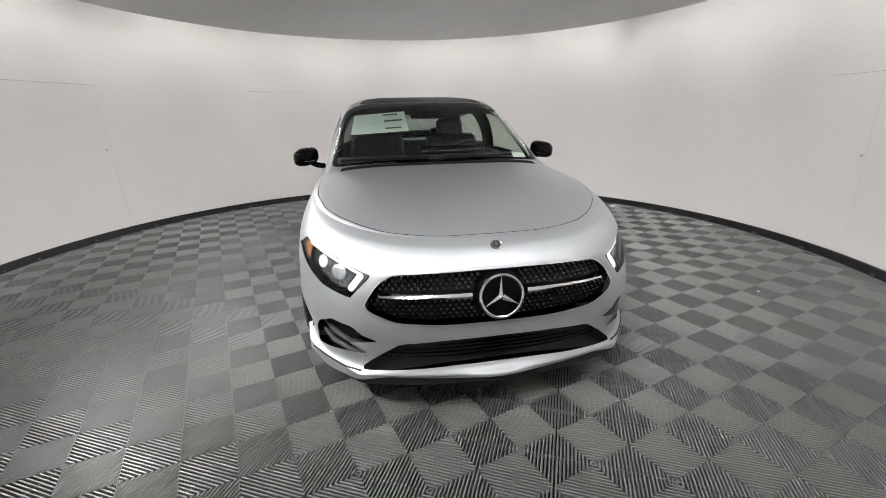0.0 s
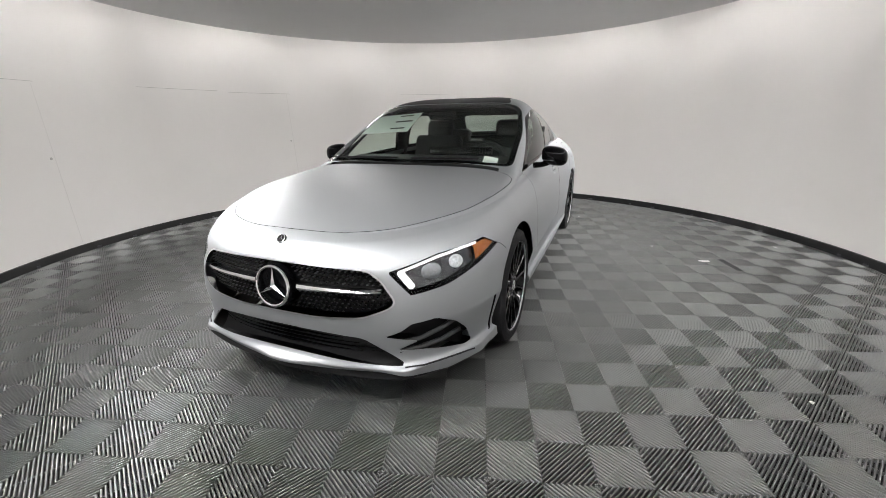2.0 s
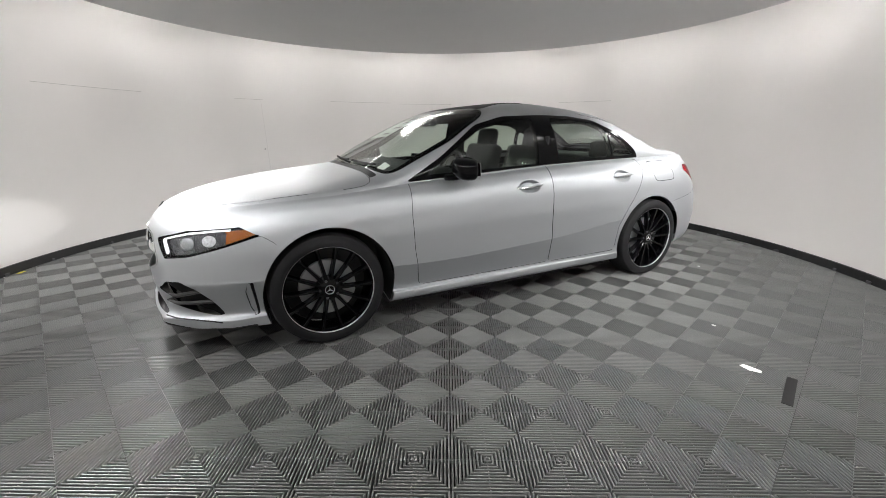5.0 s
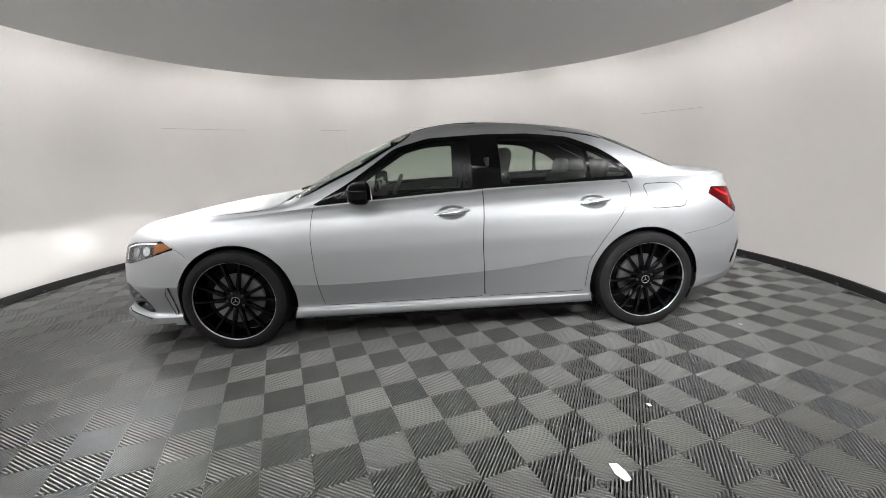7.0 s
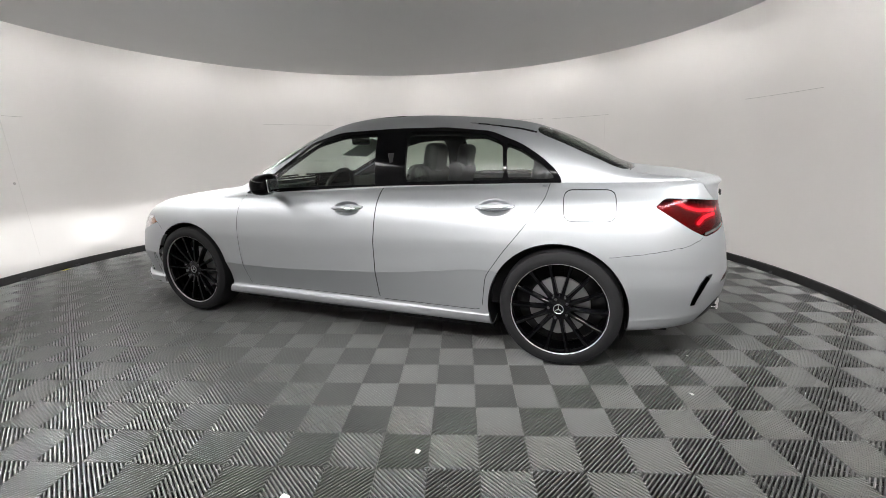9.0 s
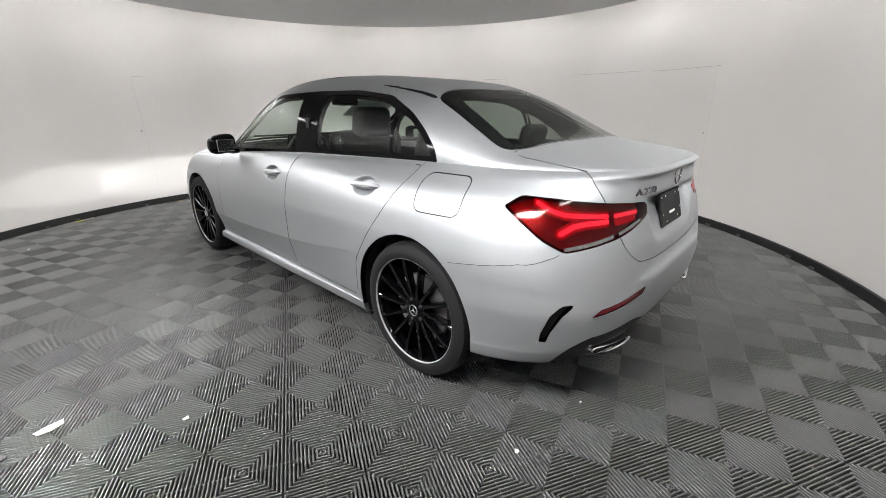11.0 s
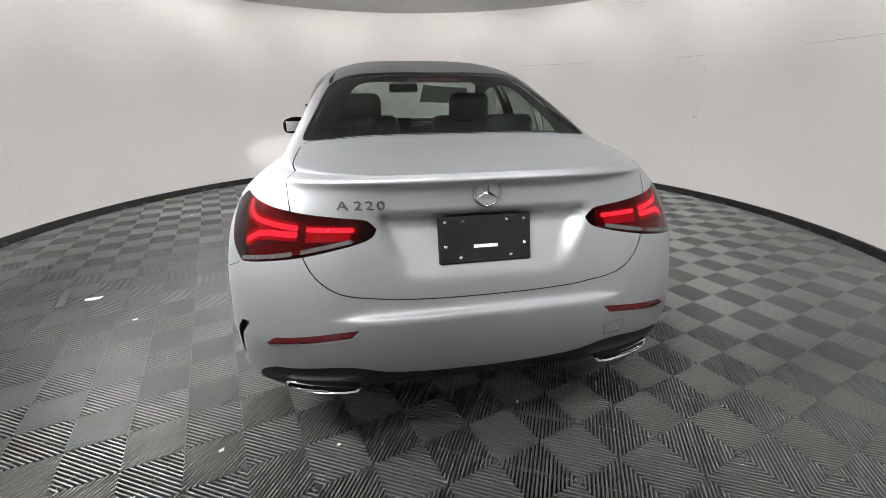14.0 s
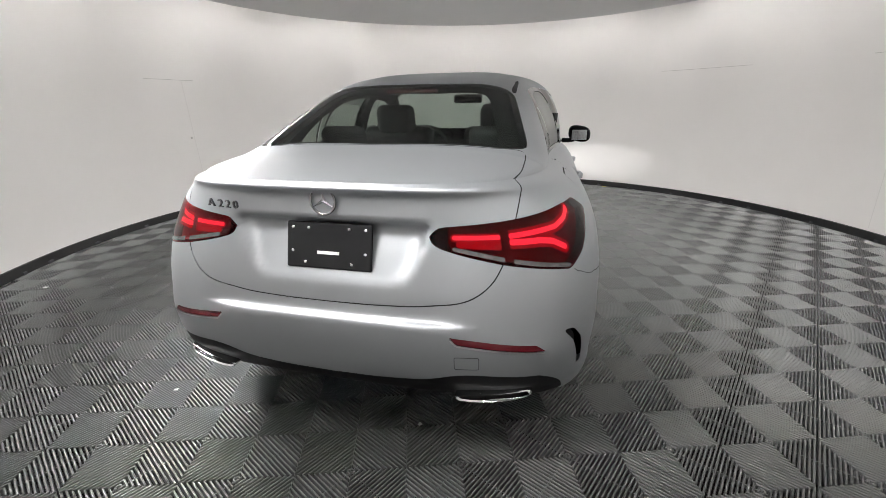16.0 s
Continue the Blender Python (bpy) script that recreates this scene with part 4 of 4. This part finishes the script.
    for i in range(6):
        z = 0.272 + i * 0.0185
        half = 0.56 - (z - 0.24) * 1.05
        bm = bmesh.new()
        prev = None
        for k in range(21):
            x = -half + 2 * half * k / 20
            y = skin_y(abs(x)) + 0.055
            q = [bm.verts.new((x, y + dy, z + dz)) for dy, dz in ((0.02, 0.004), (0, 0.002), (0, -0.002), (0.02, -0.004))]
            if prev:
                for n in range(4):
                    bm.faces.new((prev[n], prev[(n + 1) % 4], q[(n + 1) % 4], q[n]))
            prev = q
        bmesh.ops.recalc_face_normals(bm, faces=bm.faces)
        part("slat", bm, GLOSS_BLACK, lo, smooth=False)
    for o in halves("side_intake", push(side_in, 0.05), MATT_BLACK, car, "black side air intake with fins"):
        s = 1 if o.data.vertices[0].co.x > 0 else -1
        for z, rise in ((0.352, 0.045), (0.310, 0.020)):
            bm = tube(bmesh.new(), [(s * 0.555, -2.185, z - 0.012), (s * 0.63, -2.135, z), (s * 0.70, -2.06, z + 0.6 * rise), (s * 0.745, -1.955, z + rise)], 0.011, 8)
            part("fin", bm, DARK_TRIM, o)
    for s in (1, -1):
        gap = [(0.587, -2.203, 0.235), (0.653, -2.153, 0.234), (0.707, -2.092, 0.236), (0.743, -2.045, 0.236), (0.786, -1.975, 0.232), (0.811, -1.927, 0.225)]
        part("lip_joint", tube(bmesh.new(), [(s * x, y, z) for x, y, z in gap], 0.0042, 6), SHUT, car, "dark joint above the front lip")
    halves("air_curtain_fin", push(carve(flap, on_side(FLAP_FIN, 0.004)), 0.003), PAINT, car, "silver fin inside the slot ahead of the wheel")
    halves("air_curtain", push(flap, 0.020), MATT_BLACK, car, "black vertical slot ahead of the wheel")
    # rear end
    halves("bumper_slit", push(slit, 0.025), MATT_BLACK, car, "black vertical slot in the rear bumper")
    halves("reflector_rim", push(rrim_skin, -0.002), SATIN, car, "silver rim under the reflector")
    halves("rear_reflector", push(refl, 0.002), RED, car, "slim red bumper reflector")
    part("diffuser", push(both(diffuser), 0.004), MATT_BLACK, car, "black lower rear apron")
    outline = chaikin([(0.122, 0.026), (0.06, 0.022), (-0.10, 0.012), (-0.128, 0.0), (-0.10, -0.020), (0.06, -0.012), (0.124, 0.0)], 2)
    for s in (1, -1):
        bm = bmesh.new()
        rings = []
        for scale, thin, dy in ((1.0, 1.0, -0.02), (1.0, 1.0, 0.012), (0.96, 0.85, 0.017), (0.90, 0.62, 0.012), (0.89, 0.58, -0.03)):
            rings.append([bm.verts.new((s * (0.532 + p.x * scale), apron_y(0.532 + p.x, 0.362) + dy, 0.348 + (p.y - 0.003) * thin)) for p in outline])
        for a, b in zip(rings, rings[1:]):
            for k in range(len(a)):
                bm.faces.new((a[k], a[(k + 1) % len(a)], b[(k + 1) % len(a)], b[k]))
        bmesh.ops.recalc_face_normals(bm, faces=bm.faces)
        tip = part("exhaust_trim", bm, CHROME, car, "slim chrome exhaust trim")
        bm = bmesh.new()
        bm.faces.new([bm.verts.new((s * (0.532 + p.x * 0.9), apron_y(0.532 + p.x, 0.362) + 0.002, 0.348 + (p.y - 0.003) * 0.62)) for p in outline])
        part("exhaust_inside", bm, SHUT, tip)
    for bm, s in ((tail_l, 1), (mirrored(tail_l), -1)):
        tl = part("taillight", sink(bm, 0.03), GLOSS_BLACK, car, "lit red taillight with smoked inner end")
        part("lamp_wall", rim_wall(bm, 0.034), GLOSS_BLACK, tl)
        part("lens", bm.copy(), RED_LENS, tl, "red lens")
        red = sink(bm, 0.028)
        rimt = on_side(TAILLIGHT, 0.014)
        cut(red, lambda c: max(rimt(c) + 0.004, wrap(c)[0] - 2.36, wrap(c)[1] - 1.005 + 0.055 * (wrap(c)[0] - 0.6)))
        part("red_housing", take(red, lambda c: max(rimt(c) + 0.004, wrap(c)[0] - 2.36, wrap(c)[1] - 1.005 + 0.055 * (wrap(c)[0] - 0.6)) < 0), LAMP_RED, tl, "dark red lamp housing")
        red.free()
        deep = finer(sink(bm, 0.014), 4)
        up = polyline(((1.940, 0.914), (1.975, 0.893), (2.03, 0.876), (2.185, 0.866)))
        lo2 = polyline(((2.012, 0.814), (2.055, 0.838), (2.10, 0.846), (2.185, 0.848)))
        inner = polyline(((2.222, 0.864), (2.345, 0.864)))
        inner2 = polyline(((2.222, 0.840), (2.33, 0.846)))
        gap = lambda c: 0.012 - abs(wrap(c)[0] - 2.204)
        core = lambda c: max(min(up(*wrap(c)) - 0.0075, lo2(*wrap(c)) - 0.0085), gap(c))
        led = carve(deep, core)
        part("tail_led", led, LED_RED, tl, "glowing red light band")
        core = lambda c: max(inner(*wrap(c)) - 0.0065, gap(c))
        led = carve(deep, core)
        part("inner_led", led, LED_RED, tl, "glowing red light band")
        # A dimly emitting margin round the bands imitates their soft red glow.
        halo = lambda c: max(min(up(*wrap(c)) - 0.017, lo2(*wrap(c)) - 0.019, inner(*wrap(c)) - 0.012, inner2(*wrap(c)) - 0.012), gap(c), rimt(c) + 0.006)
        part("led_halo", carve(deep, halo), LED_DIM, tl, "dim red halo painted round the light bands")
        foot = polyline(((2.025, 0.762), (2.12, 0.780), (2.19, 0.795), (2.225, 0.803), (2.345, 0.832)))
        wl = carve(deep, lambda c: max(foot(*wrap(c)) - 0.0060, gap(c)))
        part("reversing_lens", push(wl, -0.0155), WHITE_LENS, tl, "clear strip along the foot of the lamp")
        deep.free()
    tail_l.free()
    holder = bmesh.new()
    box(holder, (0.294, 0.012, 0.148), Matrix.Identity(4), 0.006)
    hold = part("plate_holder", holder, MATT_BLACK, boot, "empty black number plate holder", smooth=False)
    hold.matrix_basis = pose(0, 2.166, 0.819, 14)
    for x, z in ((-0.125, 0.055), (-0.07, 0.055), (0.07, 0.055), (0.125, 0.055), (-0.125, -0.02), (0.125, -0.02), (-0.08, -0.055), (0.08, -0.055)):
        bm = bmesh.new()
        bmesh.ops.create_uvsphere(bm, u_segments=10, v_segments=6, radius=0.0055, matrix=pose(x, 0.006, z) @ Matrix.Diagonal((1, 0.5, 1, 1)))
        part("screw", bm, CHROME, hold)
    bm = bmesh.new()
    box(bm, (0.075, 0.002, 0.010), pose(0.0, 0.0072, -0.022))
    part("maker_bar", bm, PAPER, hold, "small white printed bar", smooth=False)
    rs = emblem(0.041, 0.0038)
    rs.transform(pose(0, tail_y(0, 0.966) + 0.006, 0.966, 90, 0, 180))
    part("rear_emblem", rs, PIN, boot, "chrome ring with a three-armed star")
    x = 0.437
    for ch, w in (("A", 0.040), ("2", 0.032), ("2", 0.032), ("0", 0.03)):
        curve = bpy.data.curves.new("letter", "FONT")
        curve.body, curve.size, curve.extrude, curve.offset = ch, 0.036, 0.003, 0.0
        txt = bpy.data.objects.new("letter", curve)
        me = bpy.data.meshes.new_from_object(txt)
        bpy.data.objects.remove(txt)
        me.materials.append(LETTER)
        ob = new("letter", me)
        ob.parent = boot
        ob.matrix_basis = pose(x, max(tail_y(x, 0.945), tail_y(x - w, 0.945) - 0.3 * w) + 0.013, 0.929, 88, 0, 180 - 16) @ Matrix.Diagonal((1.45, 1, 1, 1))
        x -= w + (0.008 if ch == "A" else 0)
    # handles and mirrors
    for name, (y0, z0) in HANDLES.items():
        at_handle = np.abs(skin_spots[:, 3] - y0) + np.abs(skin_spots[:, 4] - z0)
        door_x = float(skin_spots[at_handle.argmin(), 2]) - 0.003
        for ob, s in zip(door_obs[name], (1, -1)):
            part("handle_dish", dishes[name].copy() if s > 0 else mirrored(dishes[name]), PAINT, ob)
            rows = []
            for i in range(25):
                t = i / 12 - 1
                high = 0.0155 * (1 - abs(t) ** 3) ** 0.6 + 0.002
                out = door_x + 0.018 * (1 - t * t)
                rows.append([(s * (out + dx), y0 + 0.118 * t, z0 + 0.007 * t + high * dz) for dx, dz in ((-0.016, 0.8), (-0.004, 1.0), (0.003, 0.6), (0.005, 0.0), (0.003, -0.6), (-0.004, -1.0), (-0.016, -0.8))])
            bm = grid(rows, flip=s > 0)
            bmesh.ops.recalc_face_normals(bm, faces=bm.faces)
            part("handle", bm, PAINT, ob)
            bm = bmesh.new()
            tube(bm, [(s * (door_x + 0.003 + 0.018 * (1 - (i / 6 - 1) ** 2)), y0 + 0.108 * (i / 6 - 1), z0 - 0.004 + 0.007 * (i / 6 - 1)) for i in range(13)], 0.004, 8)
            part("handle_trim", bm, CHROME, ob, "chrome handle strip")
        dishes[name].free()
    for s in (1, -1):
        bm = bmesh.new()
        bmesh.ops.create_uvsphere(bm, u_segments=32, v_segments=20, radius=1.0)
        for v in bm.verts:
            c = v.co.copy()
            n = lambda a, e: math.copysign(abs(a) ** e, a)
            c = Vector((n(c.x, 0.75), n(c.y, 0.75), n(c.z, 0.7)))
            back = max(0.0, c.y)
            v.co = Vector((s * (0.930 + 0.090 * c.x * (1 - 0.1 * back)), -0.50 + 0.092 * c.y * (0.55 if c.y > 0 else 1.0), 0.997 + 0.066 * c.z - 0.012 * c.x))
        if s < 0:
            bmesh.ops.reverse_faces(bm, faces=bm.faces)
        mir = part("door_mirror", bm, GLOSS_BLACK, car, "gloss-black door mirror")
        bm = bmesh.new()
        tube(bm, [(s * 0.80, -0.585, 0.935), (s * 0.85, -0.55, 0.938), (s * 0.89, -0.515, 0.95)], 0.02, 8)
        part("mirror_foot", bm, GLOSS_BLACK, mir)
        bm = bmesh.new()
        box(bm, (0.120, 0.006, 0.080), pose(s * 0.925, -0.4475, 0.990, 4, 0, s * 9), 0.0025)
        part("mirror_glass", bm, CHROME, mir, "mirror glass", smooth=False)
        bm = bmesh.new()
        tube(bm, [(s * 0.862, -0.575, 0.972), (s * 0.93, -0.588, 0.970), (s * 0.99, -0.55, 0.966), (s * 1.006, -0.50, 0.966)], 0.0045, 6)
        part("mirror_indicator", bm, BULB_PAN, mir, "slim clear indicator strip")

    # wheels, arch liners, underside
    for s in (1, -1):
        for y0 in (-HUB_Y, HUB_Y):
            build_wheel(car, pose(s * 0.772, y0, HUB_Z, 0, 0, 0 if s > 0 else 180))
            bm = revolve([(0.375, 0.845), (0.379, 0.82), (0.379, 0.56), (0.0, 0.56)], 60)
            bm.transform(Matrix.Translation((0, 0.986 * y0, 0.328)))
            bmesh.ops.bisect_plane(bm, geom=bm.verts[:] + bm.edges[:] + bm.faces[:], plane_co=(0, 0, 0.17), plane_no=(0, 0, 1), clear_inner=True)
            if s < 0:
                b2 = mirrored(bm)
                bm.free()
                bm = b2
            part("arch_liner", bm, MATT_BLACK, car, "black wheel arch liner")
    bm = bmesh.new()
    box(bm, (1.10, 3.9, 0.06), pose(0, 0, 0.185))
    box(bm, (1.62, 1.80, 0.06), pose(0, 0.0, 0.185))
    part("underbody", bm, MATT_BLACK, car, "black underbody", smooth=False)
    build_cabin(car)
    return car


def soft_box(size, m, r, seg=4):
    bm = bmesh.new()
    box(bm, size, m, r, seg)
    return bm


def build_cabin(car):
    """Seats, dash, wheel and trim behind the glass."""
    bm = bmesh.new()
    for s in (1, -1):
        box(bm, (0.03, 2.16, 0.58), pose(s * 0.735, 0.30, 0.58))
    box(bm, (1.46, 0.03, 0.58), pose(0, -0.86, 0.58))
    box(bm, (1.46, 2.2, 0.03), pose(0, 0.25, 0.30))
    box(bm, (1.44, 0.03, 0.62), pose(0, 1.25, 0.58))
    box(bm, (1.40, 0.03, 0.12), pose(0, 1.25, 0.93))
    box(bm, (1.16, 0.02, 0.36), pose(0, 1.66, 0.86))
    box(bm, (1.24, 0.52, 0.02), pose(0, 1.40, 0.972))
    part("cabin_trim", bm, LINER, car, "black cabin lining", smooth=False)
    shelf = soft_box((1.20, 0.34, 0.03), pose(0, 1.36, 1.0), 0.01)
    part("parcel_shelf", shelf, DASH, car, "black parcel shelf")
    dash = soft_box((1.44, 0.42, 0.22), pose(0, -0.66, 0.86, 6), 0.05)
    dash_ob = part("dashboard", dash, DASH, car, "black dashboard")
    scr = soft_box((0.52, 0.02, 0.10), pose(0.20, -0.46, 0.995, -12), 0.006, 2)
    part("display", scr, GLOSS_BLACK, dash_ob, "wide dark display")
    bm = bmesh.new()
    tube(bm, [(0.175 * math.cos(2 * math.pi * i / 32), 0.175 * math.sin(2 * math.pi * i / 32), 0) for i in range(32)], 0.015, 8, True)
    box(bm, (0.30, 0.05, 0.02), pose(0, 0, -0.01), 0.008)
    box(bm, (0.05, 0.16, 0.02), pose(0, -0.09, -0.01), 0.008)
    bm.transform(pose(0.36, -0.34, 0.905, 68))
    part("steering_wheel", bm, LEATHER, car, "black leather steering wheel")
    for s in (1, -1):
        back = soft_box((0.50, 0.13, 0.62), pose(s * 0.36, 0.36, 0.80, -17), 0.055)
        seat = part("front_seat", back, LEATHER, car, "black leather front seat")
        part("seat_cushion", soft_box((0.52, 0.54, 0.14), pose(s * 0.36, 0.05, 0.50, 6), 0.055), LEATHER, seat)
        part("headrest", soft_box((0.27, 0.10, 0.20), pose(s * 0.36, 0.47, 1.145, -10), 0.05), LEATHER, seat)
        for k in (-1, 1):
            bm = tube(bmesh.new(), [(s * 0.36 + k * 0.055, 0.455, 1.03), (s * 0.36 + k * 0.055, 0.465, 1.10)], 0.006, 6)
            part("headrest_post", bm, CHROME, seat)
        part("rear_headrest", soft_box((0.25, 0.09, 0.16), pose(s * 0.40, 1.19, 1.06, -14), 0.045), LEATHER, car, "black rear headrest")
        bm = bmesh.new()
        tube(bm, [(s * 0.70, 0.30, 1.18), (s * 0.69, 0.31, 0.95), (s * 0.68, 0.33, 0.60)], 0.02, 6)
        part("seat_belt", bm, DASH, car, "black seat belt strap")
    part("rear_bench", soft_box((1.30, 0.16, 0.56), pose(0, 1.13, 0.74, -20), 0.055), LEATHER, car, "black rear seat back")
    cover = soft_box((0.52, 0.155, 0.50), pose(0.36, 0.36, 0.86, -17), 0.06, 6)
    for v in cover.verts:
        v.co += Vector((0, 1, 0)) * 0.012 * noise.noise(v.co * 14) + Vector((1, 0, 0)) * 0.01 * noise.noise(v.co * 11 + Vector((3, 1, 2)))
    part("seat_cover", cover, FILM, car, "clear plastic film over the driver seat")
    bm = soft_box((0.24, 0.045, 0.07), pose(0, -0.33, 1.285, 10), 0.02)
    tube(bm, [(0, -0.335, 1.29), (0, -0.30, 1.318)], 0.010, 6)
    part("cabin_mirror", bm, GLOSS_BLACK, car, "black rear-view mirror")
    bm = bmesh.new()
    box(bm, (0.26, 0.012, 0.016), pose(0, 1.235, 1.300, 25), 0.004)
    part("high_brake_light", bm, RED, car, "slim red brake light at the top of the rear window")


def debris(name, outline, x, y, turn, thick, mat, label, category, bend=0.0):
    """A thin scrap lying on the ribs."""
    bm = bmesh.new()
    n = len(outline)
    low = [bm.verts.new((u, v, 0.0005 + bend * u * u)) for u, v in outline]
    top = [bm.verts.new((u, v, thick + bend * u * u)) for u, v in outline]
    bm.faces.new(low[::-1])
    bm.faces.new(top)
    for i in range(n):
        bm.faces.new((low[i], low[(i + 1) % n], top[(i + 1) % n], top[i]))
    ob = tagged(part(name, bm, mat, smooth=False), label, category)
    ob.matrix_basis = pose(x, y, 0, 0, 0, turn)
    return ob


def scatter_debris():
    debris("paper_scrap", ((-0.05, -0.02), (0.0, -0.026), (0.05, -0.012), (0.042, 0.016), (0.0, 0.022), (-0.042, 0.012)), 2.155, 0.56, 8, 0.002, PAPER, "torn white paper scrap lying on the tiles", "paper scrap", 1.5)
    chips = ((1.753, 0.902, 20, 1.0), (2.275, -1.465, 60, 0.9), (2.868, 1.27, 10, 1.3), (0.948, 2.024, 40, 0.8), (-0.221, 1.986, 75, 0.7), (0.52, 2.08, 15, 0.55), (2.03, -2.578, 50, 0.9))
    for x, y, turn, k in chips:
        o = debris("paper_chip", [(u * k, v * k) for u, v in ((-0.014, -0.008), (0.012, -0.011), (0.016, 0.004), (-0.004, 0.012))], x, y, turn, 0.0015, PAPER, "tiny white paper chip on the tiles", "paper chip")
        tagged(o, group="paper chips on the floor")
    debris("rubber_strip", ((-0.145, -0.022), (0.145, -0.022), (0.145, 0.022), (-0.145, 0.022)), 2.35, 0.515, -70, 0.004, BASE, "flat black rubber strip lying on the tiles", "rubber strip")
    for a in (-0.61, -1.10, -1.42, -2.0):
        r = R - 0.06
        o = debris("tape_scrap", ((-0.03, -0.012), (0.03, -0.015), (0.026, 0.012), (-0.028, 0.014)), CX + r * math.cos(a), CY + r * math.sin(a), math.degrees(a) + 90, 0.003, YELLOW, "scrap of yellow tape at the foot of the wall", "tape scrap")
        tagged(o, group="yellow tape scraps")


floor = build_booth()
car = build_car()
scatter_debris()
lay_tiles(floor)
